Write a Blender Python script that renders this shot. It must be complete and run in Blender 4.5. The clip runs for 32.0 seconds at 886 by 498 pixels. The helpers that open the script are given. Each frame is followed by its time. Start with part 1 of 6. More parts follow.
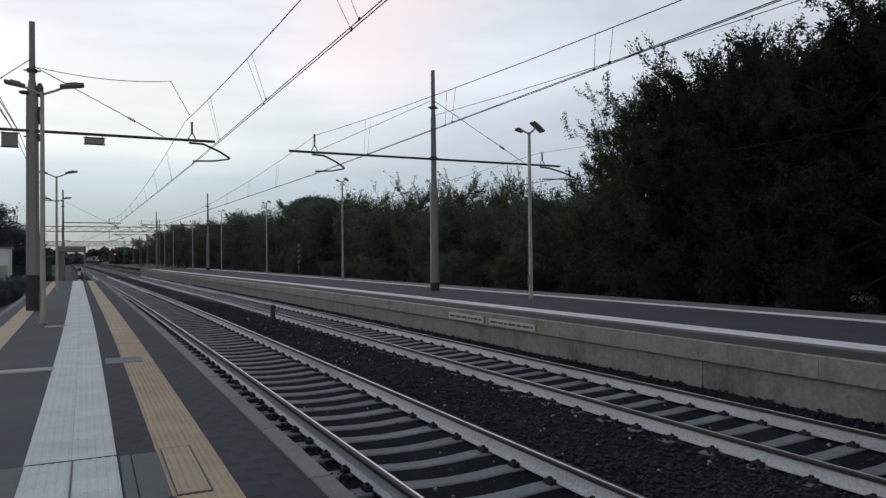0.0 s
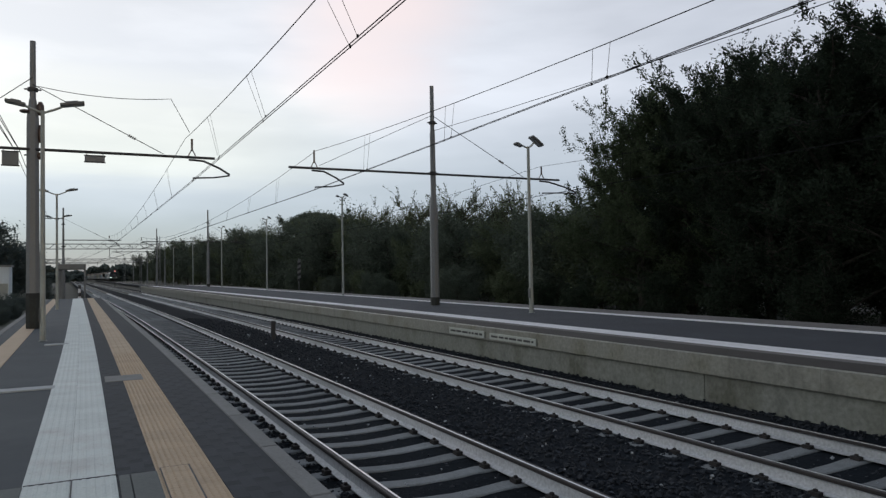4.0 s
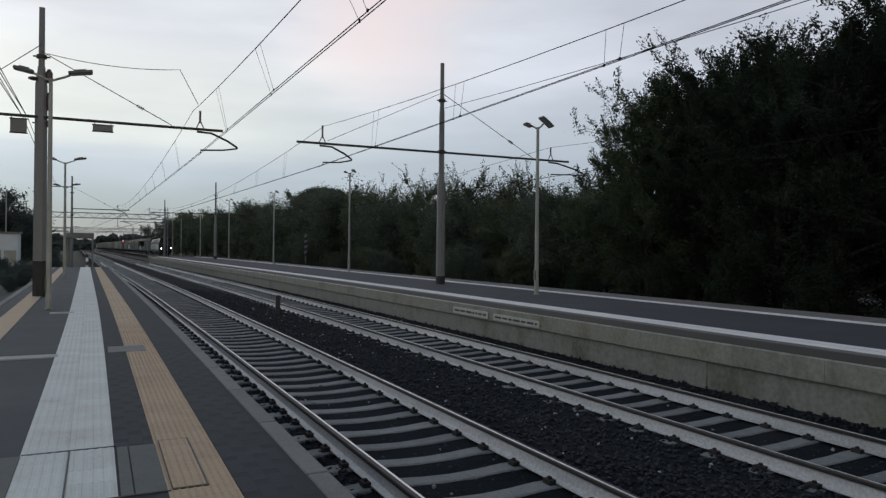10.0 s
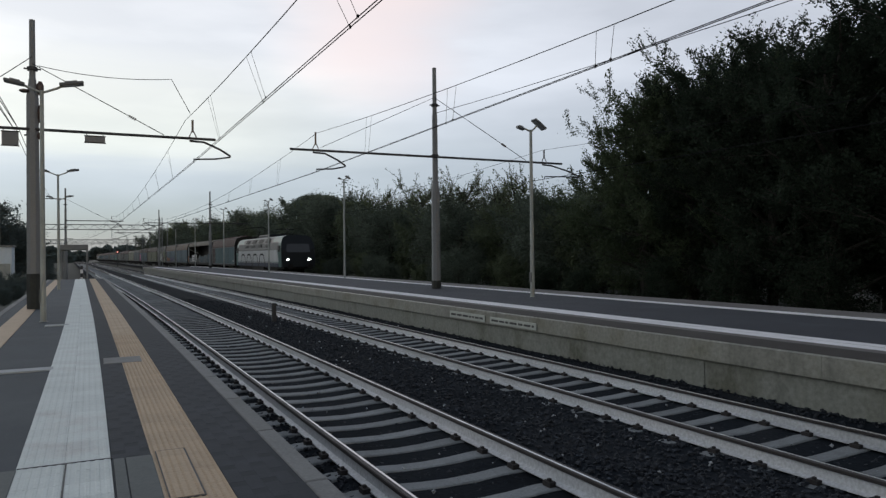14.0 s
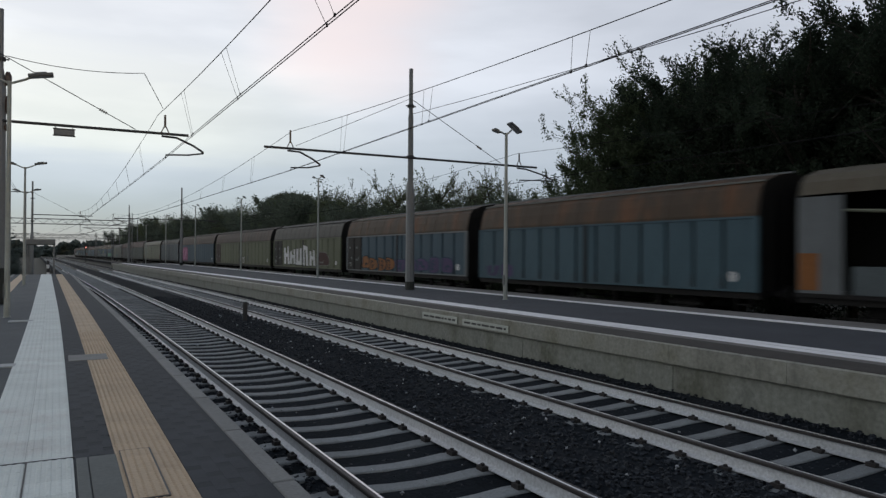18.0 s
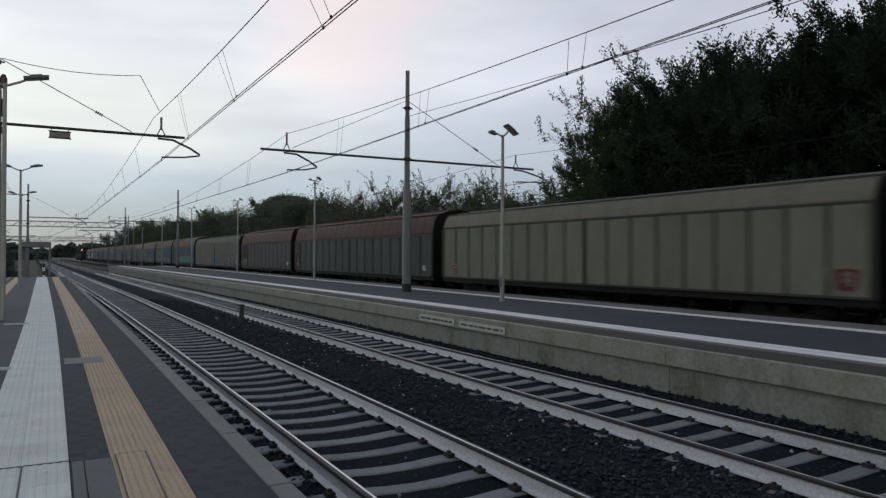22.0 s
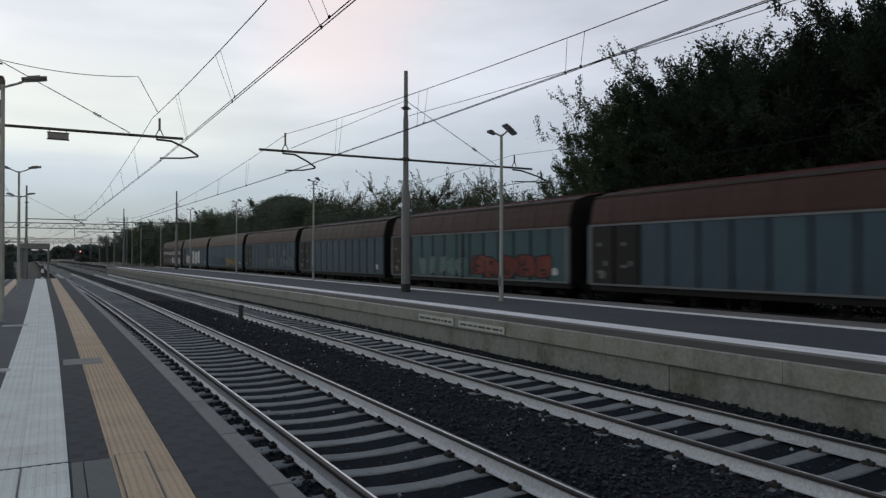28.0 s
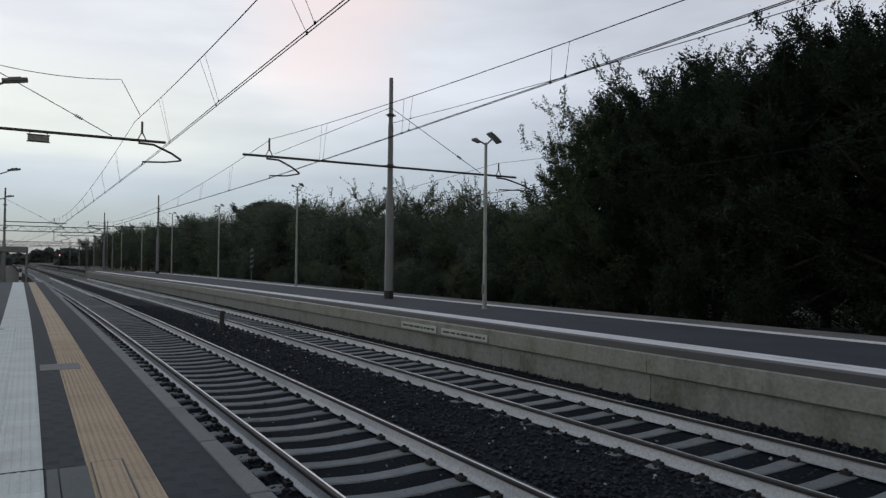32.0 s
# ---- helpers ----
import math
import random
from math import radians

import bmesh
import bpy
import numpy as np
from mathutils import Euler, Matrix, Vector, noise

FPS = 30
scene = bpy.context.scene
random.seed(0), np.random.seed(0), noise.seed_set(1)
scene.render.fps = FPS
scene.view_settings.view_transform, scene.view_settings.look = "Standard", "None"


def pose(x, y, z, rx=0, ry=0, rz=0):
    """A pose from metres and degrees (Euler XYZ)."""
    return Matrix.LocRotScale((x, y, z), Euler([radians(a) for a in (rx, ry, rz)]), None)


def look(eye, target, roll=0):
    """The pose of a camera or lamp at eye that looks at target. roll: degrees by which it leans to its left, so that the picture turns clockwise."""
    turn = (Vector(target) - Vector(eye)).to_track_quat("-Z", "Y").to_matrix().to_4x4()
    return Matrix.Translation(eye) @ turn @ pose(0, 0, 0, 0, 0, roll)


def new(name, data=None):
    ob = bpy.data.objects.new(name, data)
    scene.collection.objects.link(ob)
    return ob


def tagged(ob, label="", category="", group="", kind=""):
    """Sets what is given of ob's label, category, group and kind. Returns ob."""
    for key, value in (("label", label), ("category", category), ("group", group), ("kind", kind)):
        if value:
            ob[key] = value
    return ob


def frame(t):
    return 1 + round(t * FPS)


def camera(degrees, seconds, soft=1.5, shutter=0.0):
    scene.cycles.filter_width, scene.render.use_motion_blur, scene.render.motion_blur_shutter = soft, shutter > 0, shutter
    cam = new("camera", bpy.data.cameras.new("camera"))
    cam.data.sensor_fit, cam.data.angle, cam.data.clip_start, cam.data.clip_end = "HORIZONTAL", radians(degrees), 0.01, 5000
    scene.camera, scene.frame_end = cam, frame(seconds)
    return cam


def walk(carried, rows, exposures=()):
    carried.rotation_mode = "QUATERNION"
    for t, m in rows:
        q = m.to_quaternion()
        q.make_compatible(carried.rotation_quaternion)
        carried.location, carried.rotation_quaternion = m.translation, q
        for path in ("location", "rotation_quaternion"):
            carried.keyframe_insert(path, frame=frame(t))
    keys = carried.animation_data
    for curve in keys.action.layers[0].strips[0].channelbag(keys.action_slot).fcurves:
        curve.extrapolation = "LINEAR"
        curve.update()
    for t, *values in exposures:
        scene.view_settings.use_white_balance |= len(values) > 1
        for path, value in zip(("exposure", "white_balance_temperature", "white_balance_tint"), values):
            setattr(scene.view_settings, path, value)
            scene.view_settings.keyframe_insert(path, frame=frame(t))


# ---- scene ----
# The camera: held by hand on the platform, turning a little.
cam = camera(63.58, 32.0, soft=1.35, shutter=0.3)
CAMERA_ROWS = [
    (0, -0.064, -0.042, 1.852, -26.31, 0.60, 0.56), (0.5, -0.055, -0.039, 1.851, -26.55, 0.82, 0.54), (1, -0.059, -0.039, 1.848, -26.45, 1.15, 0.61),
    (1.5, -0.060, -0.042, 1.850, -26.50, 1.58, 0.74), (2, -0.056, -0.041, 1.857, -26.33, 1.31, 0.76), (2.5, -0.055, -0.046, 1.852, -26.04, 1.32, 0.34),
    (3, -0.054, -0.041, 1.855, -25.95, 1.47, 0.64), (3.5, -0.063, -0.046, 1.858, -26.43, 1.82, 1.18), (5.5, -0.036, -0.042, 1.864, -25.32, 1.28, 0.29),
    (6, -0.030, -0.032, 1.871, -25.29, 1.19, 0.52), (6.5, -0.009, -0.027, 1.869, -24.75, 1.90, 0.14), (7, -0.005, -0.017, 1.875, -24.87, 2.43, -0.02),
    (7.5, -0.006, -0.010, 1.877, -25.74, 2.50, 0.16), (8, -0.011, -0.008, 1.872, -25.68, 2.30, 0.63), (8.5, -0.009, -0.013, 1.874, -25.68, 1.25, 0.21),
    (9, -0.010, -0.000, 1.876, -25.72, 0.85, -0.15), (9.5, -0.014, -0.004, 1.877, -25.67, 0.41, -0.45), (10, -0.008, -0.005, 1.879, -25.75, 0.04, -0.56),
    (10.5, -0.004, -0.003, 1.879, -25.66, 0.10, -0.16), (11, -0.002, -0.004, 1.873, -25.59, -0.42, -0.63), (11.5, -0.004, -0.003, 1.865, -25.94, -0.45, -0.33),
    (12, -0.009, -0.010, 1.872, -25.70, -0.42, -0.46), (12.5, -0.005, -0.015, 1.862, -26.27, -0.13, -0.28), (13, 0.000, -0.001, 1.871, -26.31, -0.04, 0.49),
    (13.5, -0.003, 0.002, 1.874, -25.98, 0.06, 0.76), (14, 0.002, 0.001, 1.873, -26.10, 0.40, 0.62), (14.5, 0.006, 0.001, 1.878, -26.25, 0.21, 0.63),
    (16.5, 0.018, 0.002, 1.874, -28.39, 0.35, -0.22), (17, 0.018, 0.004, 1.872, -28.18, 0.36, 0.04), (17.5, 0.017, 0.001, 1.876, -28.21, 0.41, -0.29),
    (18, 0.013, 0.001, 1.873, -28.18, 0.51, -0.38), (18.5, 0.018, -0.006, 1.875, -28.16, 0.59, -0.18), (19, 0.016, 0.002, 1.871, -28.16, 0.46, -0.37),
    (19.5, 0.009, 0.006, 1.879, -27.89, 0.53, -0.39), (20, 0.018, 0.002, 1.877, -27.74, 0.56, 0.15), (20.5, 0.014, 0.007, 1.875, -27.84, 0.70, -0.18),
    (21, 0.015, -0.001, 1.873, -28.09, 0.36, -0.27), (21.5, 0.019, -0.001, 1.874, -28.38, 0.27, -0.32), (22, 0.014, 0.002, 1.876, -28.44, 0.66, -0.27),
    (22.5, 0.022, -0.003, 1.874, -29.00, 0.94, -0.35), (23, 0.025, 0.005, 1.873, -28.90, 0.88, -0.63), (23.5, 0.017, 0.005, 1.869, -28.85, 0.97, -0.13),
    (24, 0.021, 0.004, 1.871, -28.79, 0.85, -0.55), (24.5, 0.018, 0.007, 1.877, -28.60, 0.94, -0.43), (25, 0.016, 0.019, 1.874, -28.87, 0.76, -0.39),
    (25.5, 0.016, 0.003, 1.874, -28.46, 0.48, -0.41), (27.5, 0.018, 0.010, 1.873, -28.56, 0.41, 0.48), (28, 0.015, 0.008, 1.869, -28.52, 0.67, -0.04),
    (28.5, 0.018, -0.003, 1.875, -28.62, 1.14, -0.35), (29, 0.018, 0.004, 1.874, -28.57, 0.79, -0.28), (29.5, 0.020, 0.007, 1.869, -29.17, 1.18, -0.38),
    (30, 0.019, 0.009, 1.869, -29.15, 1.16, -0.33), (30.5, 0.021, 0.004, 1.867, -29.19, 1.28, -0.50), (31, 0.016, 0.010, 1.868, -29.64, 1.13, -0.64),
    (31.5, 0.025, 0.011, 1.869, -29.66, 1.24, -0.63), (32, 0.019, 0.014, 1.869, -29.84, 1.27, -0.60),
]
walk(cam, [(t, pose(x, y, z, 90 + pitch, roll, yaw)) for t, x, y, z, yaw, pitch, roll in CAMERA_ROWS],
     exposures=[(0, 0.32), (3.5, 0.32), (6, 0.05), (7, -0.09), (8, -0.07), (9, 0.09), (10, 0.15), (11, 0.29), (13, 0.28), (17, 0.24), (32, 0.22)])


# ---------------------------------------------------------------- light
def build_world():
    """An overcast evening sky: Nishita sky under a pale cloud cover with a pink break."""
    w = bpy.data.worlds.new("evening_sky")
    scene.world = w
    w.use_nodes = True
    n, l = w.node_tree.nodes, w.node_tree.links
    n.clear()
    out = n.new("ShaderNodeOutputWorld")
    sky = n.new("ShaderNodeTexSky")
    sky.sky_type, sky.sun_disc = "NISHITA", False
    sky.sun_elevation, sky.sun_rotation = radians(6), radians(160)
    sky.air_density, sky.dust_density, sky.ozone_density = 0.7, 0.8, 1.2
    sky_bg = n.new("ShaderNodeBackground")
    sky_bg.inputs["Strength"].default_value = 0.05
    l.new(sky.outputs[0], sky_bg.inputs["Color"])
    tc = n.new("ShaderNodeTexCoord")
    sep = n.new("ShaderNodeSeparateXYZ")
    l.new(tc.outputs["Generated"], sep.inputs[0])
    ramp = n.new("ShaderNodeValToRGB")
    e = ramp.color_ramp.elements
    e[0].position, e[0].color = 0.0, (0.165, 0.183, 0.255, 1)
    e[1].position, e[1].color = 1.0, (0.175, 0.210, 0.275, 1)
    for pos, col in ((0.04, (0.212, 0.228, 0.300, 1)), (0.09, (0.322, 0.338, 0.400, 1)), (0.15, (0.468, 0.484, 0.522, 1)), (0.25, (0.618, 0.630, 0.662, 1)), (0.36, (0.618, 0.630, 0.662, 1)), (0.50, (0.352, 0.392, 0.458, 1))):
        k = e.new(pos)
        k.color = col
    l.new(sep.outputs["Z"], ramp.inputs[0])
    # drifting cloud bands
    mp = n.new("ShaderNodeMapping")
    mp.inputs["Scale"].default_value = (1.6, 1.6, 7.0)
    l.new(tc.outputs["Generated"], mp.inputs[0])
    nz = n.new("ShaderNodeTexNoise")
    nz.inputs["Scale"].default_value, nz.inputs["Detail"].default_value, nz.inputs["Roughness"].default_value = 1.7, 5, 0.5
    l.new(mp.outputs[0], nz.inputs[0])
    cr = n.new("ShaderNodeMapRange")
    cr.inputs[1].default_value, cr.inputs[2].default_value = 0.38, 0.68
    cr.inputs[3].default_value, cr.inputs[4].default_value = 0.86, 1.11
    l.new(nz.outputs[0], cr.inputs[0])
    mul = n.new("ShaderNodeMix")
    mul.data_type, mul.blend_type = "RGBA", "MULTIPLY"
    mul.inputs[0].default_value = 1.0
    l.new(ramp.outputs[0], mul.inputs[6])
    l.new(cr.outputs[0], mul.inputs[7])
    # the pink break in the cloud ahead
    dist = n.new("ShaderNodeVectorMath")
    dist.operation = "DISTANCE"
    dist.inputs[1].default_value = Vector((0.345, 0.875, 0.34)).normalized()
    warp = n.new("ShaderNodeMix")
    warp.data_type, warp.blend_type = "RGBA", "LINEAR_LIGHT"
    warp.inputs[0].default_value = 0.10
    l.new(tc.outputs["Generated"], warp.inputs[6])
    l.new(nz.outputs[1], warp.inputs[7])
    l.new(warp.outputs[2], dist.inputs[0])
    pr = n.new("ShaderNodeMapRange")
    pr.interpolation_type = "SMOOTHSTEP"
    pr.inputs[1].default_value, pr.inputs[2].default_value = 0.01, 0.19
    pr.inputs[3].default_value, pr.inputs[4].default_value = 1.0, 0.0
    l.new(dist.outputs["Value"], pr.inputs[0])
    pink = n.new("ShaderNodeMix")
    pink.data_type = "RGBA"
    l.new(pr.outputs[0], pink.inputs[0])
    l.new(mul.outputs[2], pink.inputs[6])
    pink.inputs[7].default_value = (0.735, 0.632, 0.612, 1)
    # the cloud is darker away from the sunset
    away = n.new("ShaderNodeMapRange")
    away.inputs[1].default_value, away.inputs[2].default_value = -0.2, 0.35
    away.inputs[3].default_value, away.inputs[4].default_value = 0.46, 1.0
    l.new(sep.outputs["Y"], away.inputs[0])
    dim = n.new("ShaderNodeMix")
    dim.data_type, dim.blend_type = "RGBA", "MULTIPLY"
    dim.inputs[0].default_value = 1.0
    # and brighter towards the left of the line
    west = n.new("ShaderNodeMapRange")
    west.inputs[1].default_value, west.inputs[2].default_value = -0.2, 0.7
    l.new(sep.outputs["X"], west.inputs[0])
    glow = n.new("ShaderNodeMix")
    glow.data_type = "RGBA"
    glow.inputs[6].default_value, glow.inputs[7].default_value = (1.25, 1.18, 1.08, 1), (0.80, 0.80, 0.825, 1)
    l.new(west.outputs[0], glow.inputs[0])
    both = n.new("ShaderNodeMix")
    both.data_type, both.blend_type = "RGBA", "MULTIPLY"
    both.inputs[0].default_value = 1.0
    l.new(glow.outputs[2], both.inputs[6])
    l.new(away.outputs[0], both.inputs[7])
    l.new(pink.outputs[2], dim.inputs[6])
    l.new(both.outputs[2], dim.inputs[7])
    # pale warm streaks low in the west
    mp2 = n.new("ShaderNodeMapping")
    mp2.inputs["Scale"].default_value, mp2.inputs["Rotation"].default_value = (1.1, 1.1, 15.0), (0.0, radians(2.5), 0.0)
    l.new(tc.outputs["Generated"], mp2.inputs[0])
    streak = n.new("ShaderNodeTexNoise")
    streak.inputs["Scale"].default_value, streak.inputs["Detail"].default_value, streak.inputs["Roughness"].default_value = 2.3, 4, 0.55
    l.new(mp2.outputs[0], streak.inputs[0])
    shift = n.new("ShaderNodeMath")
    shift.operation, shift.inputs[1].default_value = "MULTIPLY_ADD", 0.07
    l.new(streak.outputs[0], shift.inputs[0])
    l.new(sep.outputs["Z"], shift.inputs[2])
    amount = None
    for source, lo, hi, first, last in ((shift.outputs[0], 0.135, 0.172, 0.0, 1.0), (shift.outputs[0], 0.20, 0.34, 1.0, 0.0), (sep.outputs["X"], 0.10, 0.46, 1.0, 0.0)):
        edge = n.new("ShaderNodeMapRange")
        edge.interpolation_type = "SMOOTHSTEP"
        edge.inputs[1].default_value, edge.inputs[2].default_value = lo, hi
        edge.inputs[3].default_value, edge.inputs[4].default_value = first, last
        l.new(source, edge.inputs[0])
        if amount is None:
            amount = edge
            continue
        both_masks = n.new("ShaderNodeMath")
        both_masks.operation = "MULTIPLY"
        l.new(amount.outputs[0], both_masks.inputs[0])
        l.new(edge.outputs[0], both_masks.inputs[1])
        amount = both_masks
    warm = n.new("ShaderNodeMix")
    warm.data_type, warm.blend_type = "RGBA", "MULTIPLY"
    l.new(amount.outputs[0], warm.inputs[0])
    l.new(dim.outputs[2], warm.inputs[6])
    warm.inputs[7].default_value = (1.22, 1.19, 1.04, 1)
    cloud = n.new("ShaderNodeBackground")
    l.new(warm.outputs[2], cloud.inputs["Color"])
    cloud.inputs["Strength"].default_value = 1.0
    add = n.new("ShaderNodeAddShader")
    l.new(sky_bg.outputs[0], add.inputs[0])
    l.new(cloud.outputs[0], add.inputs[1])
    l.new(add.outputs[0], out.inputs[0])


build_world()
sun = new("sun", bpy.data.lights.new("sun", "SUN"))
sun.data.energy, sun.data.angle, sun.data.color = 0.15, radians(40), (1.0, 0.93, 0.88)
sun.matrix_world = look((0, 0, 60), (60 * math.sin(radians(-20)) * -1, -60 * math.cos(radians(-20)), 60 - 60 * math.tan(radians(22))))
scene.view_settings.exposure = 0.0


# ---------------------------------------------------------------- materials
def material(name, color, rough=0.8, metal=0.0, vary=0.25, scale=3.0, fine=60.0, bump=0.2, tint=None, piece=0.0, stain=0.0, stretch=(1, 1, 1), spec=0.5, local=False, grain=0.6):
    """A painted or mineral surface: base colour varied by large stains, fine grain and, with piece, from piece to piece."""
    m = bpy.data.materials.new(name)
    m.use_nodes = True
    n, l = m.node_tree.nodes, m.node_tree.links
    b = n["Principled BSDF"]
    b.inputs["Roughness"].default_value, b.inputs["Metallic"].default_value = rough, metal
    b.inputs["Specular IOR Level"].default_value = spec
    tc = n.new("ShaderNodeTexCoord")
    mp = n.new("ShaderNodeMapping")
    mp.inputs["Scale"].default_value = stretch
    where = tc.outputs["Object"] if local else n.new("ShaderNodeNewGeometry").outputs["Position"]
    l.new(where, mp.inputs[0])
    big, small = n.new("ShaderNodeTexNoise"), n.new("ShaderNodeTexNoise")
    big.inputs["Scale"].default_value, big.inputs["Detail"].default_value = scale, 6
    big.inputs["Roughness"].default_value = 0.65
    small.inputs["Scale"].default_value, small.inputs["Detail"].default_value = fine, 3
    l.new(mp.outputs[0], big.inputs[0])
    l.new(where, small.inputs[0])
    r1 = n.new("ShaderNodeMapRange")
    r1.inputs[1].default_value, r1.inputs[2].default_value = 0.3, 0.7
    r1.inputs[3].default_value, r1.inputs[4].default_value = 1 - vary, 1 + vary
    l.new(big.outputs[0], r1.inputs[0])
    r2 = n.new("ShaderNodeMapRange")
    r2.inputs[1].default_value, r2.inputs[2].default_value = 0.3, 0.7
    r2.inputs[3].default_value, r2.inputs[4].default_value = 1 - vary * grain, 1 + vary * grain
    l.new(small.outputs[0], r2.inputs[0])
    mul = n.new("ShaderNodeMath")
    mul.operation = "MULTIPLY"
    l.new(r1.outputs[0], mul.inputs[0])
    l.new(r2.outputs[0], mul.inputs[1])
    last = mul.outputs[0]
    if piece:
        oi = n.new("ShaderNodeObjectInfo")
        r3 = n.new("ShaderNodeMapRange")
        r3.inputs[3].default_value, r3.inputs[4].default_value = 1 - piece, 1 + piece
        l.new(oi.outputs["Random"], r3.inputs[0])
        m2 = n.new("ShaderNodeMath")
        m2.operation = "MULTIPLY"
        l.new(last, m2.inputs[0])
        l.new(r3.outputs[0], m2.inputs[1])
        last = m2.outputs[0]
    mix = n.new("ShaderNodeMix")
    mix.data_type, mix.blend_type = "RGBA", "MULTIPLY"
    mix.inputs[0].default_value = 1.0
    if tint:
        tm = n.new("ShaderNodeMix")
        tm.data_type = "RGBA"
        tm.inputs[6].default_value, tm.inputs[7].default_value = (*color, 1), (*tint, 1)
        st = n.new("ShaderNodeMapRange")
        st.inputs[1].default_value, st.inputs[2].default_value = 0.52 - stain, 0.72 - stain
        l.new(big.outputs[0], st.inputs[0])
        l.new(st.outputs[0], tm.inputs[0])
        l.new(tm.outputs[2], mix.inputs[6])
    else:
        mix.inputs[6].default_value = (*color, 1)
    l.new(last, mix.inputs[7])
    l.new(mix.outputs[2], b.inputs["Base Color"])
    if bump:
        bp = n.new("ShaderNodeBump")
        bp.inputs["Strength"].default_value, bp.inputs["Distance"].default_value = bump, 0.01
        l.new(small.outputs[0], bp.inputs["Height"])
        l.new(bp.outputs[0], b.inputs["Normal"])
    return m


def leaf_material(name, color):
    m = material(name, color, rough=0.75, vary=0.3, scale=0.35, fine=2.0, bump=0, spec=0.1)
    n, l = m.node_tree.nodes, m.node_tree.links
    b = n["Principled BSDF"]
    geo = n.new("ShaderNodeNewGeometry")
    rr = n.new("ShaderNodeMapRange")
    rr.inputs[3].default_value, rr.inputs[4].default_value = 0.86, 1.14
    l.new(geo.outputs["Random Per Island"], rr.inputs[0])
    mx = n.new("ShaderNodeMix")
    mx.data_type, mx.blend_type = "RGBA", "MULTIPLY"
    mx.inputs[0].default_value = 1.0
    old = b.inputs["Base Color"].links[0].from_socket
    l.new(old, mx.inputs[6])
    l.new(rr.outputs[0], mx.inputs[7])
    l.new(mx.outputs[2], b.inputs["Base Color"])
    thin, both = n.new("ShaderNodeBsdfTranslucent"), n.new("ShaderNodeMixShader")
    both.inputs[0].default_value = 0.35
    l.new(mx.outputs[2], thin.inputs["Color"])
    l.new(b.outputs[0], both.inputs[1])
    l.new(thin.outputs[0], both.inputs[2])
    l.new(both.outputs[0], n["Material Output"].inputs["Surface"])
    return m


def glow_material(name, color, strength):
    m = bpy.data.materials.new(name)
    m.use_nodes = True
    b = m.node_tree.nodes["Principled BSDF"]
    b.inputs["Base Color"].default_value = (*color, 1)
    b.inputs["Emission Color"].default_value = (*color, 1)
    b.inputs["Emission Strength"].default_value = strength
    return m


M_GROUND = material("dark_soil_and_weeds", (0.045, 0.042, 0.032), 0.95, vary=0.4, scale=0.25, fine=6, bump=0.4, tint=(0.03, 0.045, 0.02))
M_BALLAST = material("dark_ballast", (0.0110, 0.0145, 0.0190), 1.0, vary=0.35, scale=0.7, fine=22, bump=0.8, tint=(0.020, 0.021, 0.023), spec=0.08)
M_STONE = material("ballast_stone", (0.0110, 0.0155, 0.0225), 0.85, vary=0.5, scale=7, fine=40, bump=0.3, tint=(0.068, 0.085, 0.110), stain=-0.09, spec=0.5)
M_PALE_STONE = material("pale_stone", (0.30, 0.32, 0.34), 0.8, vary=0.4, scale=11, fine=40, bump=0.3)
M_GRAVEL = material("siding_gravel", (0.075, 0.078, 0.070), 0.95, vary=0.4, scale=0.6, fine=18, bump=0.7, tint=(0.036, 0.050, 0.028), stain=0.06)
M_SLEEPER = material("sleeper_concrete", (0.212, 0.226, 0.231), 0.8, spec=0.3, vary=0.25, scale=3, fine=45, bump=0.3, piece=0.22, tint=(0.155, 0.158, 0.157))
M_RAIL = material("rail_steel_side", (0.54, 0.56, 0.58), 0.5, metal=0.15, vary=0.30, scale=1.5, fine=30, bump=0.1, tint=(0.46, 0.45, 0.455), stretch=(1, 0.15, 1))
M_RAILHEAD = material("polished_rail_head", (0.62, 0.63, 0.65), 0.30, metal=1.0, vary=0.1, scale=4, fine=80, bump=0.02)
M_RAILDARK = material("dark_rail_head_and_far_rail", (0.045, 0.040, 0.040), 0.6, metal=0.3, vary=0.2, scale=2, fine=30, bump=0.1, stretch=(1, 0.15, 1))
M_CLIP = material("fastening_iron", (0.035, 0.032, 0.032), 0.7, metal=0.4, vary=0.3, scale=12, fine=60)
M_ASPHALT = material("platform_asphalt", (0.051, 0.063, 0.073), 0.85, vary=0.18, scale=0.8, fine=70, bump=0.35, tint=(0.061, 0.071, 0.078))
M_ASPHALT2 = material("far_platform_asphalt", (0.041, 0.045, 0.055), 0.85, vary=0.18, scale=0.8, fine=70, bump=0.35, tint=(0.047, 0.051, 0.06))
M_PAVER = material("dark_paver", (0.035, 0.041, 0.049), 0.9, vary=0.2, scale=2.0, fine=80, bump=0.3, piece=0.035)
M_JOINT = material("joint_sand", (0.031, 0.036, 0.043), 0.95, vary=0.2, scale=3, fine=80)
M_WHITE_TILE = material("white_tactile_tile", (0.63, 0.675, 0.65), 0.7, vary=0.10, scale=1.6, fine=50, bump=0.2, piece=0.06, tint=(0.50, 0.505, 0.485))
M_YELLOW_TILE = material("ochre_tactile_tile", (0.48, 0.365, 0.25), 0.75, vary=0.14, scale=2.5, fine=50, bump=0.25, piece=0.06, tint=(0.40, 0.305, 0.21))
